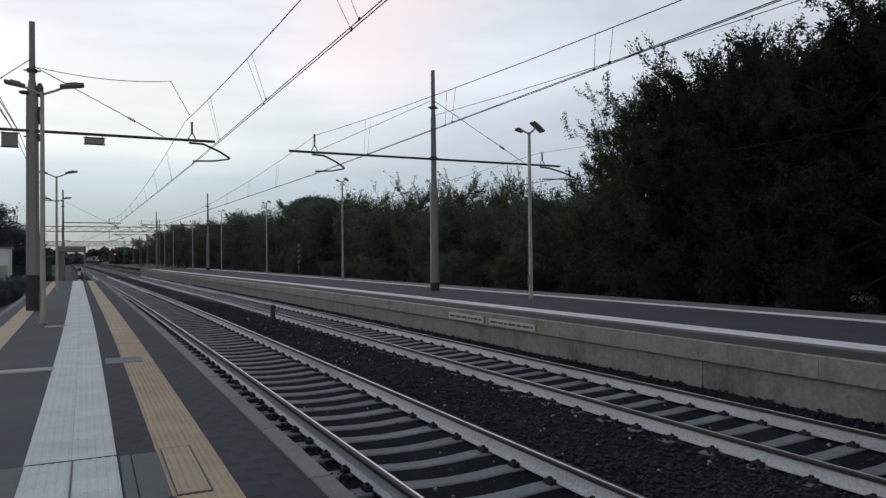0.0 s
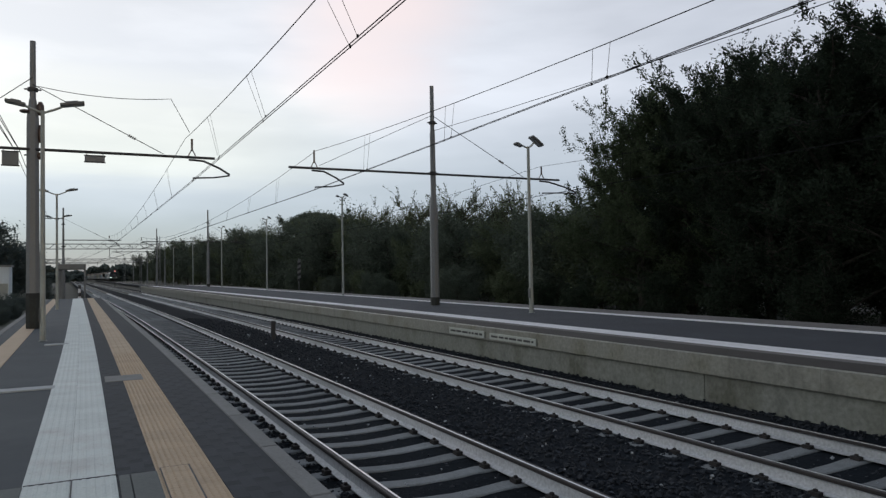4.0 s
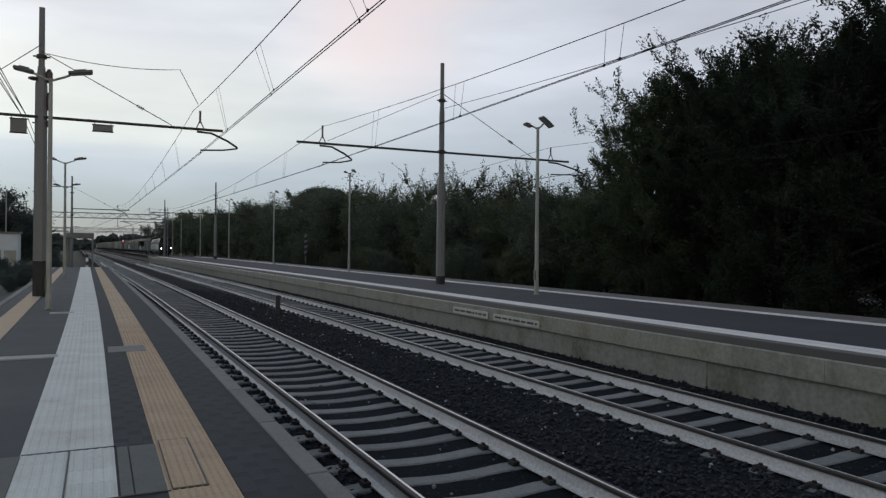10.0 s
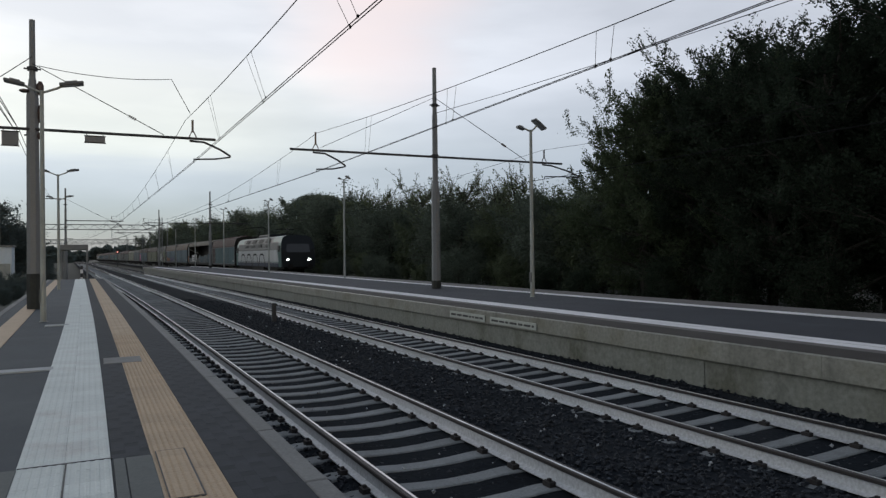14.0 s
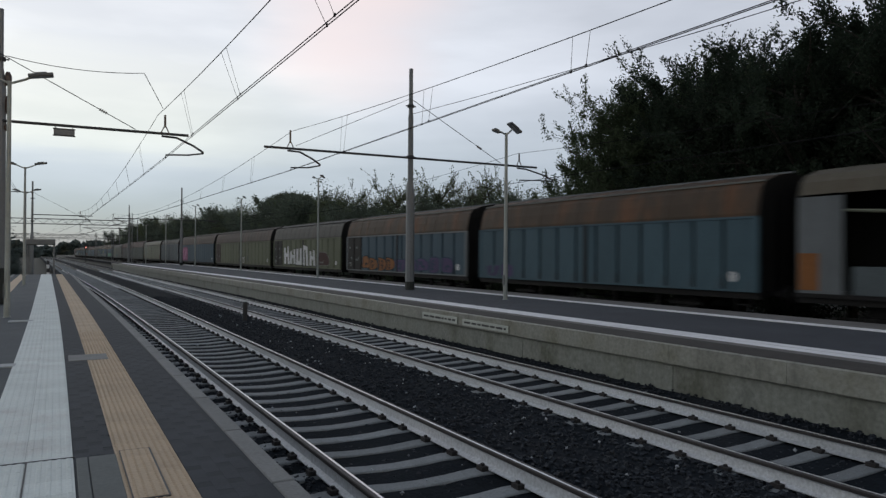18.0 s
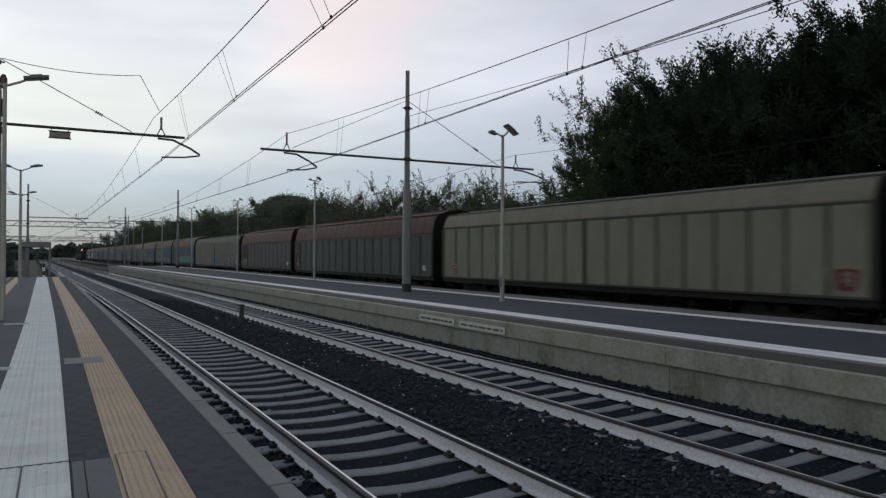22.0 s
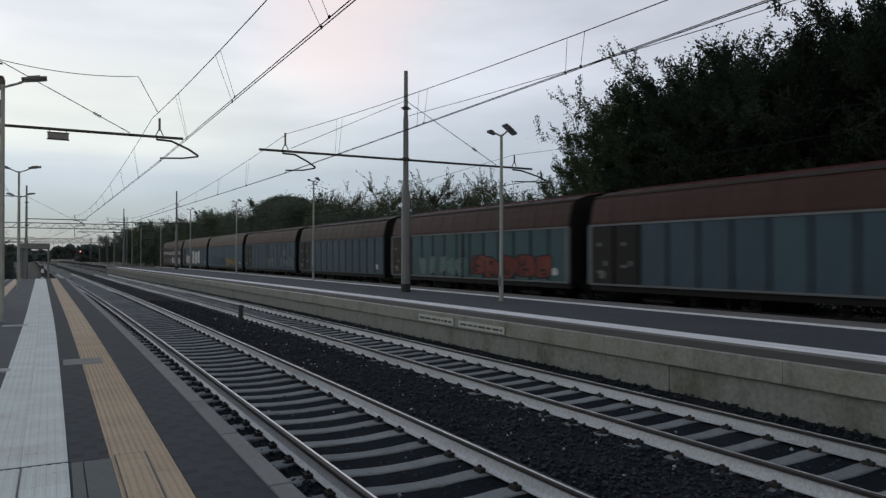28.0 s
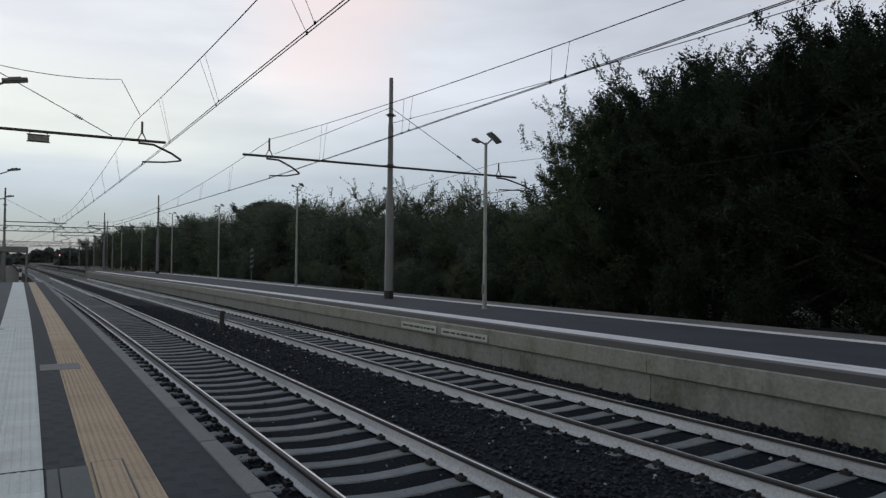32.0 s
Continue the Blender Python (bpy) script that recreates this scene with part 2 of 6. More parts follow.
M_COPING = material("platform_edge_concrete", (0.20, 0.202, 0.198), 0.85, vary=0.18, scale=2.0, fine=40, bump=0.3, piece=0.08, tint=(0.13, 0.135, 0.125))
M_SLAB = material("grey_slab", (0.115, 0.128, 0.125), 0.8, vary=0.15, scale=2, fine=40, piece=0.1)
M_WALL = material("old_platform_wall", (0.265, 0.275, 0.245), 0.42, vary=0.5, scale=0.85, fine=14, bump=0.6, grain=0.4, stain=0.07, tint=(0.088, 0.090, 0.070), stretch=(1, 1, 0.55))
M_LIP = material("concrete_lip", (0.275, 0.275, 0.240), 0.42, vary=0.42, scale=1.0, fine=16, bump=0.6, grain=0.4, stain=0.05, tint=(0.118, 0.114, 0.084), stretch=(1, 1, 0.8))
M_BROWN_PAVE = material("brown_edge_paving", (0.15, 0.14, 0.132), 0.85, vary=0.2, scale=1.2, fine=35, bump=0.3)
M_DARK_PAVE = material("dark_brown_edge_paving", (0.046, 0.040, 0.034), 0.88, vary=0.25, scale=1.2, fine=35, bump=0.3)
M_WHITE_STRIP = material("white_edge_strip", (0.80, 0.79, 0.80), 0.7, vary=0.12, scale=1.0, fine=40, bump=0.2)
M_SIGN = material("white_enamel_sign", (0.44, 0.46, 0.42), 0.5, vary=0.1, scale=3, fine=40, bump=0.05)
M_INK = material("black_print", (0.045, 0.045, 0.045), 0.6, vary=0.1, bump=0)
M_GALV = material("galvanised_mast", (0.205, 0.213, 0.220), 0.6, metal=0.3, vary=0.2, scale=1.5, fine=30, bump=0.15, tint=(0.155, 0.158, 0.155), stretch=(1, 1, 0.3))
M_DARKMAST = material("weathered_mast_base", (0.030, 0.033, 0.030), 0.8, vary=0.3, scale=2, fine=30)
M_LAMPPOLE = material("pale_lamp_pole", (0.33, 0.35, 0.33), 0.55, metal=0.2, vary=0.15, scale=2, fine=40, bump=0.1)
M_LAMPHEAD = material("lamp_housing", (0.11, 0.115, 0.12), 0.5, metal=0.2, vary=0.12, scale=5, fine=50)
M_LENS = material("lamp_glass", (0.30, 0.31, 0.32), 0.15, vary=0.05, bump=0, local=True)
M_DARK = material("dark_fittings", (0.045, 0.045, 0.048), 0.6, metal=0.3, vary=0.2, scale=6, fine=40)
M_WIRE = material("contact_wire_copper", (0.022, 0.022, 0.024), 0.9, vary=0.1, bump=0, spec=0.05)
M_INSUL = material("brown_insulator", (0.06, 0.035, 0.028), 0.3, vary=0.1, bump=0)
M_BARK = material("bark", (0.055, 0.048, 0.040), 0.95, vary=0.35, scale=3, fine=22, bump=0.8, stretch=(1, 1, 0.3))
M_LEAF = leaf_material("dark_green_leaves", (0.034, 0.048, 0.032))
# greener copy for the edge trees, lightened for the light on that side
M_LEAF_LIT = leaf_material("lit_green_leaves", (0.075, 0.098, 0.055))
# leaves of the far trees: distance haze put into paler, bluer colours
M_LEAF_HAZED = leaf_material("hazed_grey_green_leaves", (0.085, 0.108, 0.105))
M_LEAF2 = leaf_material("hazed_olive_leaves", (0.116, 0.140, 0.084))
M_LEAF3 = leaf_material("hazed_far_leaves", (0.105, 0.128, 0.098))
M_PLASTER = material("pale_plaster", (0.40, 0.42, 0.43), 0.85, vary=0.12, scale=0.8, fine=20)
M_SHED = material("pale_blue_shed_paint", (0.60, 0.67, 0.72), 0.7, vary=0.10, scale=0.8, fine=20)
M_GLASS = material("window_glass_dark", (0.02, 0.024, 0.028), 0.12, vary=0.1, bump=0, local=True)


# ---------------------------------------------------------------- building helpers
def part(name, bm, mat, parent=None, label="", smooth=False):
    me = bpy.data.meshes.new(name)
    bm.to_mesh(me)
    bm.free()
    return attach(name, me, mat, parent, label, smooth)


def attach(name, me, mat, parent=None, label="", smooth=False):
    for m in (mat if isinstance(mat, (list, tuple)) else (mat,)):
        me.materials.append(m)
    if smooth:
        me.polygons.foreach_set("use_smooth", [True] * len(me.polygons))
    ob = new(name, me)
    if parent:
        ob.parent = parent
    if label:
        ob["label"] = label
    return ob


def empty(name, m=None):
    ob = new(name)
    ob.empty_display_size = 0.2
    if m is not None:
        ob.matrix_world = m
    return ob


def box(bm, x0, x1, y0, y1, z0, z1, bevel=0.0):
    vs = [bm.verts.new((x, y, z)) for z in (z0, z1) for y in (y0, y1) for x in (x0, x1)]
    fs = [bm.faces.new([vs[i] for i in q]) for q in ((0, 2, 3, 1), (4, 5, 7, 6), (0, 1, 5, 4), (2, 6, 7, 3), (0, 4, 6, 2), (1, 3, 7, 5))]
    if bevel:
        bmesh.ops.bevel(bm, geom=list({e for f in fs for e in f.edges}), offset=bevel, segments=1, affect="EDGES")
    return fs


def tube(bm, pts, radii, n=8, caps=True):
    """A tube along points, with a radius at each."""
    pts = [Vector(p) for p in pts]
    if not isinstance(radii, (list, tuple)):
        radii = [radii] * len(pts)
    rings = []
    for i, p in enumerate(pts):
        d = (pts[min(i + 1, len(pts) - 1)] - pts[max(i - 1, 0)]).normalized()
        u = d.cross(Vector((0, 0, 1)) if abs(d.z) < 0.95 else Vector((1, 0, 0))).normalized()
        v = d.cross(u)
        rings.append([bm.verts.new(p + radii[i] * (math.cos(a) * u + math.sin(a) * v)) for a in [2 * math.pi * (j + 0.5) / n for j in range(n)]])
    for a, b in zip(rings, rings[1:]):
        for j in range(n):
            bm.faces.new((a[j], a[(j + 1) % n], b[(j + 1) % n], b[j]))
    if caps:
        bm.faces.new(rings[0][::-1])
        bm.faces.new(rings[-1])


def mesh_from(name, verts, faces):
    me = bpy.data.meshes.new(name)
    me.from_pydata(verts, [], faces)
    me.update()
    return me


BEND = -0.0003


def bend(y):
    """Sideways drift of the two main tracks and their platforms: a slow curve to the left."""
    if y <= 0:
        return 0.0
    if y < 45:
        return BEND * y * y
    return BEND * 2025 + 90 * BEND * (y - 45)


def platform_line(y):
    """Sideways drift of the near platform, which runs straighter than the tracks."""
    if y < 22:
        return BEND * max(y, 0.0) ** 2
    return BEND * 484 - 0.0142 * (y - 22)


def track3(y):
    """Middle line of the far track, on which the goods train runs."""
    if y < 450:
        return 17.45 - 0.0222 * y - (1.5e-5 * y * y if y > 0 else 0)
    return 4.4225 - 0.0357 * (y - 450)


def sweep(name, profile, ys, mat, parent=None, label="", line=bend, closed=True):
    """A profile of (x, z) points carried along the line at the stations ys."""
    verts, faces, k = [], [], len(profile)
    for y in ys:
        dx = line(y)
        verts += [(x + dx, y, z) for x, z in profile]
    for i in range(len(ys) - 1):
        for j in range(k if closed else k - 1):
            a, b = i * k + j, i * k + (j + 1) % k
            faces.append((a, b, b + k, a + k))
    if closed:
        faces += [tuple(range(k))[::-1], tuple(range((len(ys) - 1) * k, len(ys) * k))]
    return attach(name, mesh_from(name, verts, faces), mat, parent, label)


def stations(a, b, step):
    n = max(1, round((b - a) / step))
    return [a + (b - a) * i / n for i in range(n + 1)]


# ---------------------------------------------------------------- ground
def build_ground():
    bm = bmesh.new()
    for x0, x1, y0, y1 in ((-2500, 2500, -2500, 2500),):
        vs = [bm.verts.new((x, y, -0.85)) for x, y in ((x0, y0), (x1, y0), (x1, y1), (x0, y1))]
        bm.faces.new(vs)
    tagged(part("ground", bm, M_GROUND), "dark weedy ground round the railway", "ground", kind="structure")


def bumpy_sheet(name, xs, ys, height, mat, line, rough):
    verts, faces = [], []
    for y in ys:
        for x in xs:
            p = Vector((x + line(y), y, 0))
            verts.append((p.x, y, height(x) + rough * noise.noise(p * 4.0) + 0.5 * rough * noise.noise(p * 13.0)))
    k = len(xs)
    for i in range(len(ys) - 1):
        for j in range(k - 1):
            a = i * k + j
            faces.append((a, a + 1, a + 1 + k, a + k))
    return attach(name, mesh_from(name, verts, faces), mat, smooth=True)


def ballast_height(x):
    """Cross-section of the bed of the two main tracks."""
    pts = ((1.0, -0.30), (1.6, -0.25), (2.0, -0.215), (2.2, -0.199), (2.45, -0.205), (2.75, -0.224), (3.19, -0.224), (3.49, -0.205), (3.72, -0.199), (3.95, -0.212), (4.5, -0.205), (5.2, -0.29), (5.6, -0.315), (5.9, -0.317), (6.15, -0.330), (6.39, -0.336), (6.69, -0.354), (7.13, -0.354), (7.43, -0.336), (7.66, -0.330), (7.9, -0.32), (8.1, -0.275), (8.3, -0.20), (8.7, -0.18))
    for (a, za), (b, zb) in zip(pts, pts[1:]):
        if x <= b:
            return za + (zb - za) * (x - a) / (b - a)
    return pts[-1][1]


STONE_CORNERS = [(1, 0, 0), (-1, 0, 0), (0, 1, 0), (0, -1, 0), (0, 0, 1), (0, 0, -1)]
STONE_FACES = [(0, 2, 4), (2, 1, 4), (1, 3, 4), (3, 0, 4), (2, 0, 5), (1, 2, 5), (3, 1, 5), (0, 3, 5)]


def stones(name, spots, mat, label):
    """Loose angular stones, each at (x, y, z, size)."""
    rng = np.random.default_rng(7)
    c = np.array(STONE_CORNERS, float)
    verts, faces = [], []
    for i, (x, y, z, s) in enumerate(spots):
        q = rng.normal(size=(3, 3))
        q, _ = np.linalg.qr(q)
        v = (c * rng.uniform(0.55, 1.25, (6, 1))) @ q * s * np.array([1, 1, 0.8]) + (x, y, z)
        verts += v.tolist()
        faces += [tuple(6 * i + k for k in f) for f in STONE_FACES]
    return tagged(attach(name, mesh_from(name, verts, faces), mat), label, "ballast", kind="stuff")


def build_beds():
    near = bumpy_sheet("ballast_bed", [1.2 + 0.15 * i for i in range(51)], stations(-8, 60, 0.2), ballast_height, M_BALLAST, bend, 0.008)
    tagged(near, "dark ballast bed under two main tracks", "ballast", kind="structure")
    far = bumpy_sheet("ballast_bed_far", [1.2 + 0.5 * i for i in range(16)], stations(60, 420, 4), ballast_height, M_BALLAST, bend, 0.03)
    tagged(far, "dark ballast bed of the distant tracks", "ballast", kind="structure")
    b3 = bumpy_sheet("ballast_bed_goods", [-2.4 + 0.4 * i for i in range(13)], stations(-60, 100, 1.5) + stations(104, 450, 6), lambda x: -0.38 - 0.25 * max(0, abs(x) - 1.5), M_BALLAST, track3, 0.03)
    tagged(b3, "dark ballast bed of the goods track", "ballast", kind="structure")
    g = bumpy_sheet("siding_gravel", [-14 + 0.6 * i for i in range(21)], stations(-10, 130, 2), lambda x: -0.30, M_GRAVEL, bend, 0.06)
    tagged(g, "grey gravel of a disused siding beside the platform", "gravel", kind="structure")
    rng = random.Random(3)
    spots = []
    for k in range(35000):
        y = 3.0 + 34 * rng.random() ** 1.7 if k < 30000 else rng.uniform(-6, 3)
        x = rng.uniform(1.5, 8.38)
        s = rng.uniform(0.020, 0.044)
        spots.append((x + bend(y), y, ballast_height(x) + (rng.uniform(-0.032, -0.012) if 2.15 < x < 3.8 or 6.1 < x < 7.75 else rng.uniform(-0.004, 0.022)), s))
    stones("ballast_stones", spots, M_STONE, "loose dark ballast stones between the rails")
    pale = []
    for k in range(170):
        y, x = 3.5 + 24 * rng.random() ** 1.4, rng.choice((rng.uniform(4.1, 5.9), rng.uniform(4.1, 5.9), rng.uniform(2.3, 3.6), rng.uniform(6.3, 7.5), rng.uniform(7.9, 8.3)))
        pale.append((x + bend(y), y, ballast_height(x) + 0.022, rng.uniform(0.014, 0.034)))
    stones("pale_stones", pale, M_PALE_STONE, "scattered pale stones and scraps on the dark ballast")


# ---------------------------------------------------------------- tracks
RAIL_PROFILE = [(-0.075, -0.172), (0.075, -0.172), (0.075, -0.162), (0.018, -0.142), (0.010, -0.06), (0.034, -0.043), (0.036, -0.012),
                (0.030, -0.002), (-0.030, -0.002), (-0.036, -0.012), (-0.034, -0.043), (-0.010, -0.06), (-0.018, -0.142), (-0.075, -0.162)]


def sleeper_mesh():
    secs = ((-1.20, 0.095, -0.215), (-0.98, 0.11, -0.185), (-0.55, 0.11, -0.185), (-0.28, 0.105, -0.204), (0.0, 0.102, -0.212), (0.28, 0.105, -0.204), (0.55, 0.11, -0.185), (0.98, 0.11, -0.185), (1.20, 0.095, -0.215))
    verts, faces = [], []
    for x, w, z in secs:
        verts += [(x, -w - 0.04, z - 0.16), (x, -w, z - 0.01), (x, -w + 0.015, z), (x, w - 0.015, z), (x, w, z - 0.01), (x, w + 0.04, z - 0.16)]
    for i in range(len(secs) - 1):
        for j in range(5):
            a = i * 6 + j
            faces.append((a, a + 6, a + 7, a + 1))
    faces += [tuple(range(6)), tuple(range(len(verts) - 1, len(verts) - 7, -1))]
    me = mesh_from("sleeper", verts, faces)
    me.materials.append(M_SLEEPER)
    return me


SLEEPER = sleeper_mesh()


def build_track(label, axis, z, line, y0, y1, s0, s1, phase):
    """A track: two rails, concrete sleepers from s0 to s1 one by one and joined beyond, and their fastenings."""
    t = empty("railway_track", pose(0, 0, z))
    tagged(t, label, "railway track")
    ys = stations(y0, 100, 2.5) + stations(104, y1, 8)
    head = [(-0.030, 0.0), (-0.033, -0.004), (0.033, -0.004), (0.030, 0.0)]
    for side in (-0.7525, 0.7525):
        r = sweep("rail", [(axis + side + x, zz) for x, zz in RAIL_PROFILE], ys, M_RAIL, t, "steel rail with a pale side", line)
        r.data.materials.append(M_RAILDARK)
        for i, p in enumerate(r.data.polygons):
            if i < 14 * (len(ys) - 1) and i % 14 in (5, 6, 7, 8, 9):
                p.material_index = 1
            # far rails all dark: distance haze and blur put into the colour
            if p.center.y > 96 and i < 14 * (len(ys) - 1):
                p.material_index = 1
        g = 0.013 if side < 0 else -0.013
        sweep("running_surface", [(axis + side + g + x * 0.34, zz) for x, zz in head], ys, M_RAILHEAD, r, "bright worn running surface", line)
    clips, far = bmesh.new(), []
    y = s0 + phase
    while y < s1:
        slope = (line(y + 1) - line(y - 1)) / 2
        ob = new("sleeper", SLEEPER)
        ob.parent = t
        ob.matrix_local = pose(axis + line(y), y, 0, 0, 0, -math.degrees(math.atan(slope)))
        if y < 45:
            for side in (-0.7525, 0.7525):
                for o in (-0.105, 0.105):
                    x = axis + line(y) + side + o
                    box(clips, x - 0.035, x + 0.035, y - 0.055, y + 0.055, -0.185, -0.142)
                    box(clips, x - 0.014, x + 0.014, y - 0.016, y + 0.016, -0.142, -0.118)
        y += 0.6
    verts, faces = [], []
    src = [v.co.copy() for v in SLEEPER.vertices]
    polys = [tuple(p.vertices) for p in SLEEPER.polygons]
    while y < min(y1, 260):
        b = len(verts)
        verts += [(v.x + axis + line(y), v.y + y, v.z) for v in src]
        faces += [tuple(b + i for i in p) for p in polys]
        y += 0.6
    ob = attach("distant_sleepers", mesh_from("distant_sleepers", verts, faces), [], t)
    ob.data.materials.append(M_SLEEPER)
    ob["kind"] = "stuff"
    c = part("fastening", clips, M_CLIP, t, "dark iron rail fastenings")
    c["kind"] = "stuff"


# ---------------------------------------------------------------- near platform
ZN = 0.40


def build_near_platform():
    ys = stations(-6, 56, 2)
    base = sweep("platform_near", [(-2.0, -0.9), (1.30, -0.9), (1.30, ZN - 0.18), (1.24, ZN - 0.012), (-2.0, ZN - 0.012)], ys, M_ASPHALT, line=platform_line)
    tagged(base, "dark asphalt island platform with tactile strips", "platform", kind="structure")
    for y in stations(-6, 54.5, 1.5):
        dx, s = platform_line(y + 0.75), math.degrees(math.atan(-(platform_line(y + 1.5) - platform_line(y)) / 1.5))
        for mesh, x in ((COPING_R, 0.0), (COPING_L, 0.0)):
            ob = new("edge_slab", mesh)
            ob.parent = base
            ob.matrix_local = pose(dx, y + 0.75, 0, 0, 0, s)


def coping_mesh(x0, x1):
    bm = bmesh.new()
    box(bm, min(x0, x1), max(x0, x1), -0.746, 0.746, ZN - 0.14, ZN + 0.003, 0.008)
    me = bpy.data.meshes.new("edge_slab")
    bm.to_mesh(me)
    bm.free()
    me.materials.append(M_COPING)
    return me


COPING_R = coping_mesh(1.24, 1.39)
COPING_L = coping_mesh(-2.16, -2.0)


# ---------------------------------------------------------------- far platform
ZF = 0.54


def rear_line(y):
    return 0.0 if y < 70 else -0.0011 * (y - 70) ** 2


def build_far_platform():
    ys = stations(-12, 104, 2)
    verts, faces = [], []
    for y in ys:
        a, b = 8.52 + bend(y), 14.65 + rear_line(y)
        verts += [(a, y, -0.9), (a, y, ZF - 0.01), (b, y, ZF - 0.01), (b, y, -0.9)]
    for i in range(len(ys) - 1):
        for j in range(3):
            q = i * 4 + j
            faces.append((q, q + 1, q + 5, q + 4))
    faces += [(0, 1, 2, 3), tuple(len(verts) - 1 - i for i in range(4))]
    deck = tagged(attach("platform_far", mesh_from("platform_far", verts, faces), M_ASPHALT2), "asphalt platform between the main line and the goods track", "platform", kind="structure")
    sweep("edge_paving", [(8.305, ZF + 0.004), (9.00, ZF + 0.004), (9.00, ZF + 0.009), (8.305, ZF + 0.009)], ys, M_DARK_PAVE, deck, "dark brown edge paving")
    sweep("edge_paving", [(9.00, ZF - 0.03), (9.30, ZF - 0.03), (9.30, ZF + 0.001), (9.00, ZF + 0.001)], ys, M_BROWN_PAVE, deck, "worn brownish edge paving")
    sweep("tactile_strip", [(9.30, ZF - 0.02), (9.56, ZF - 0.02), (9.56, ZF + 0.006), (9.30, ZF + 0.006)], ys, M_WHITE_STRIP, deck, "white tactile strip")
    sweep("tactile_strip", [(9.60, ZF - 0.02), (9.86, ZF - 0.02), (9.86, ZF + 0.006), (9.60, ZF + 0.006)], ys, M_WHITE_STRIP, deck, "white tactile strip")
    sweep("rear_strip", [(13.18, ZF - 0.02), (13.48, ZF - 0.02), (13.48, ZF + 0.006), (13.18, ZF + 0.006)], ys, M_WHITE_STRIP, deck, "white tactile strip", rear_line)
    sweep("rear_paving", [(13.60, ZF - 0.04), (14.70, ZF - 0.04), (14.70, ZF), (13.60, ZF)], ys, M_BROWN_PAVE, deck, "worn brownish edge paving", rear_line)
    # wall of cast panels under projecting edge slabs
    for name, prof, step, mat, y1 in (("edge_slab", [(8.28, ZF - 0.30), (8.30, ZF - 0.32), (8.60, ZF - 0.32), (8.60, ZF + 0.003), (8.30, ZF + 0.003), (8.28, ZF - 0.015)], 2.0, M_LIP, 104),
                                      ("wall_panel", [(8.37, -0.9), (8.56, -0.9), (8.56, ZF - 0.323), (8.37, ZF - 0.323)], 4.0, M_WALL, 104)):
        me = None
        y = -12.0
        while y < y1:
            if me is None:
                verts = [(x, s, z) for s in (-step / 2 - 0.002, step / 2 + 0.002) for x, z in prof]
                k = len(prof)
                faces = [(j, (j + 1) % k, (j + 1) % k + k, j + k) for j in range(k)] + [tuple(range(k))[::-1], tuple(range(k, 2 * k))]
                me = mesh_from(name, verts, faces)
                me.materials.append(mat)
            ob = new(name, me)
            ob.parent = deck
            c = y + step / 2
            ob.matrix_local = pose(bend(c), c, 0, 0, 0, math.degrees(math.atan(-(bend(c + 1) - bend(c - 1)) / 2)))
            y += step
    # two enamel notices on the wall
    for y0, y1, z0, z1 in ((14.55, 16.35, 0.27, 0.43), (12.42, 14.33, 0.27, 0.415)):
        yc = (y0 + y1) / 2
        s = empty("wall_notice", pose(8.28 + bend(yc), yc, (z0 + z1) / 2, 0, 0, 0))
        tagged(s, "long white notice with black lettering on the platform wall", "sign", group="notices on the platform wall")
        w, h = (y1 - y0) / 2, (z1 - z0) / 2
        bm = bmesh.new()
        box(bm, -0.022, -0.004, -w, w, -h, h, 0.004)
        part("plate", bm, M_SIGN, s)
        bm = bmesh.new()
        rng = random.Random(int(y0 * 10))
        y = w - 0.08
        while y > -w + 0.12:
            l = rng.uniform(0.10, 0.30)
            box(bm, -0.025, -0.0215, max(y - l, -w + 0.08), y, -h * 0.30, h * 0.32)
            y -= l + 0.05
        part("lettering", bm, M_INK, s, "black lettering")
        bm = bmesh.new()
        box(bm, -0.004, 0.03, -w + 0.1, -w + 0.14, -h * 0.5, h * 0.5)
        part("bracket", bm, M_DARK, s)
        bm = bmesh.new()
        box(bm, -0.004, 0.03, w - 0.14, w - 0.10, -h * 0.5, h * 0.5)
        part("bracket", bm, M_DARK, s)


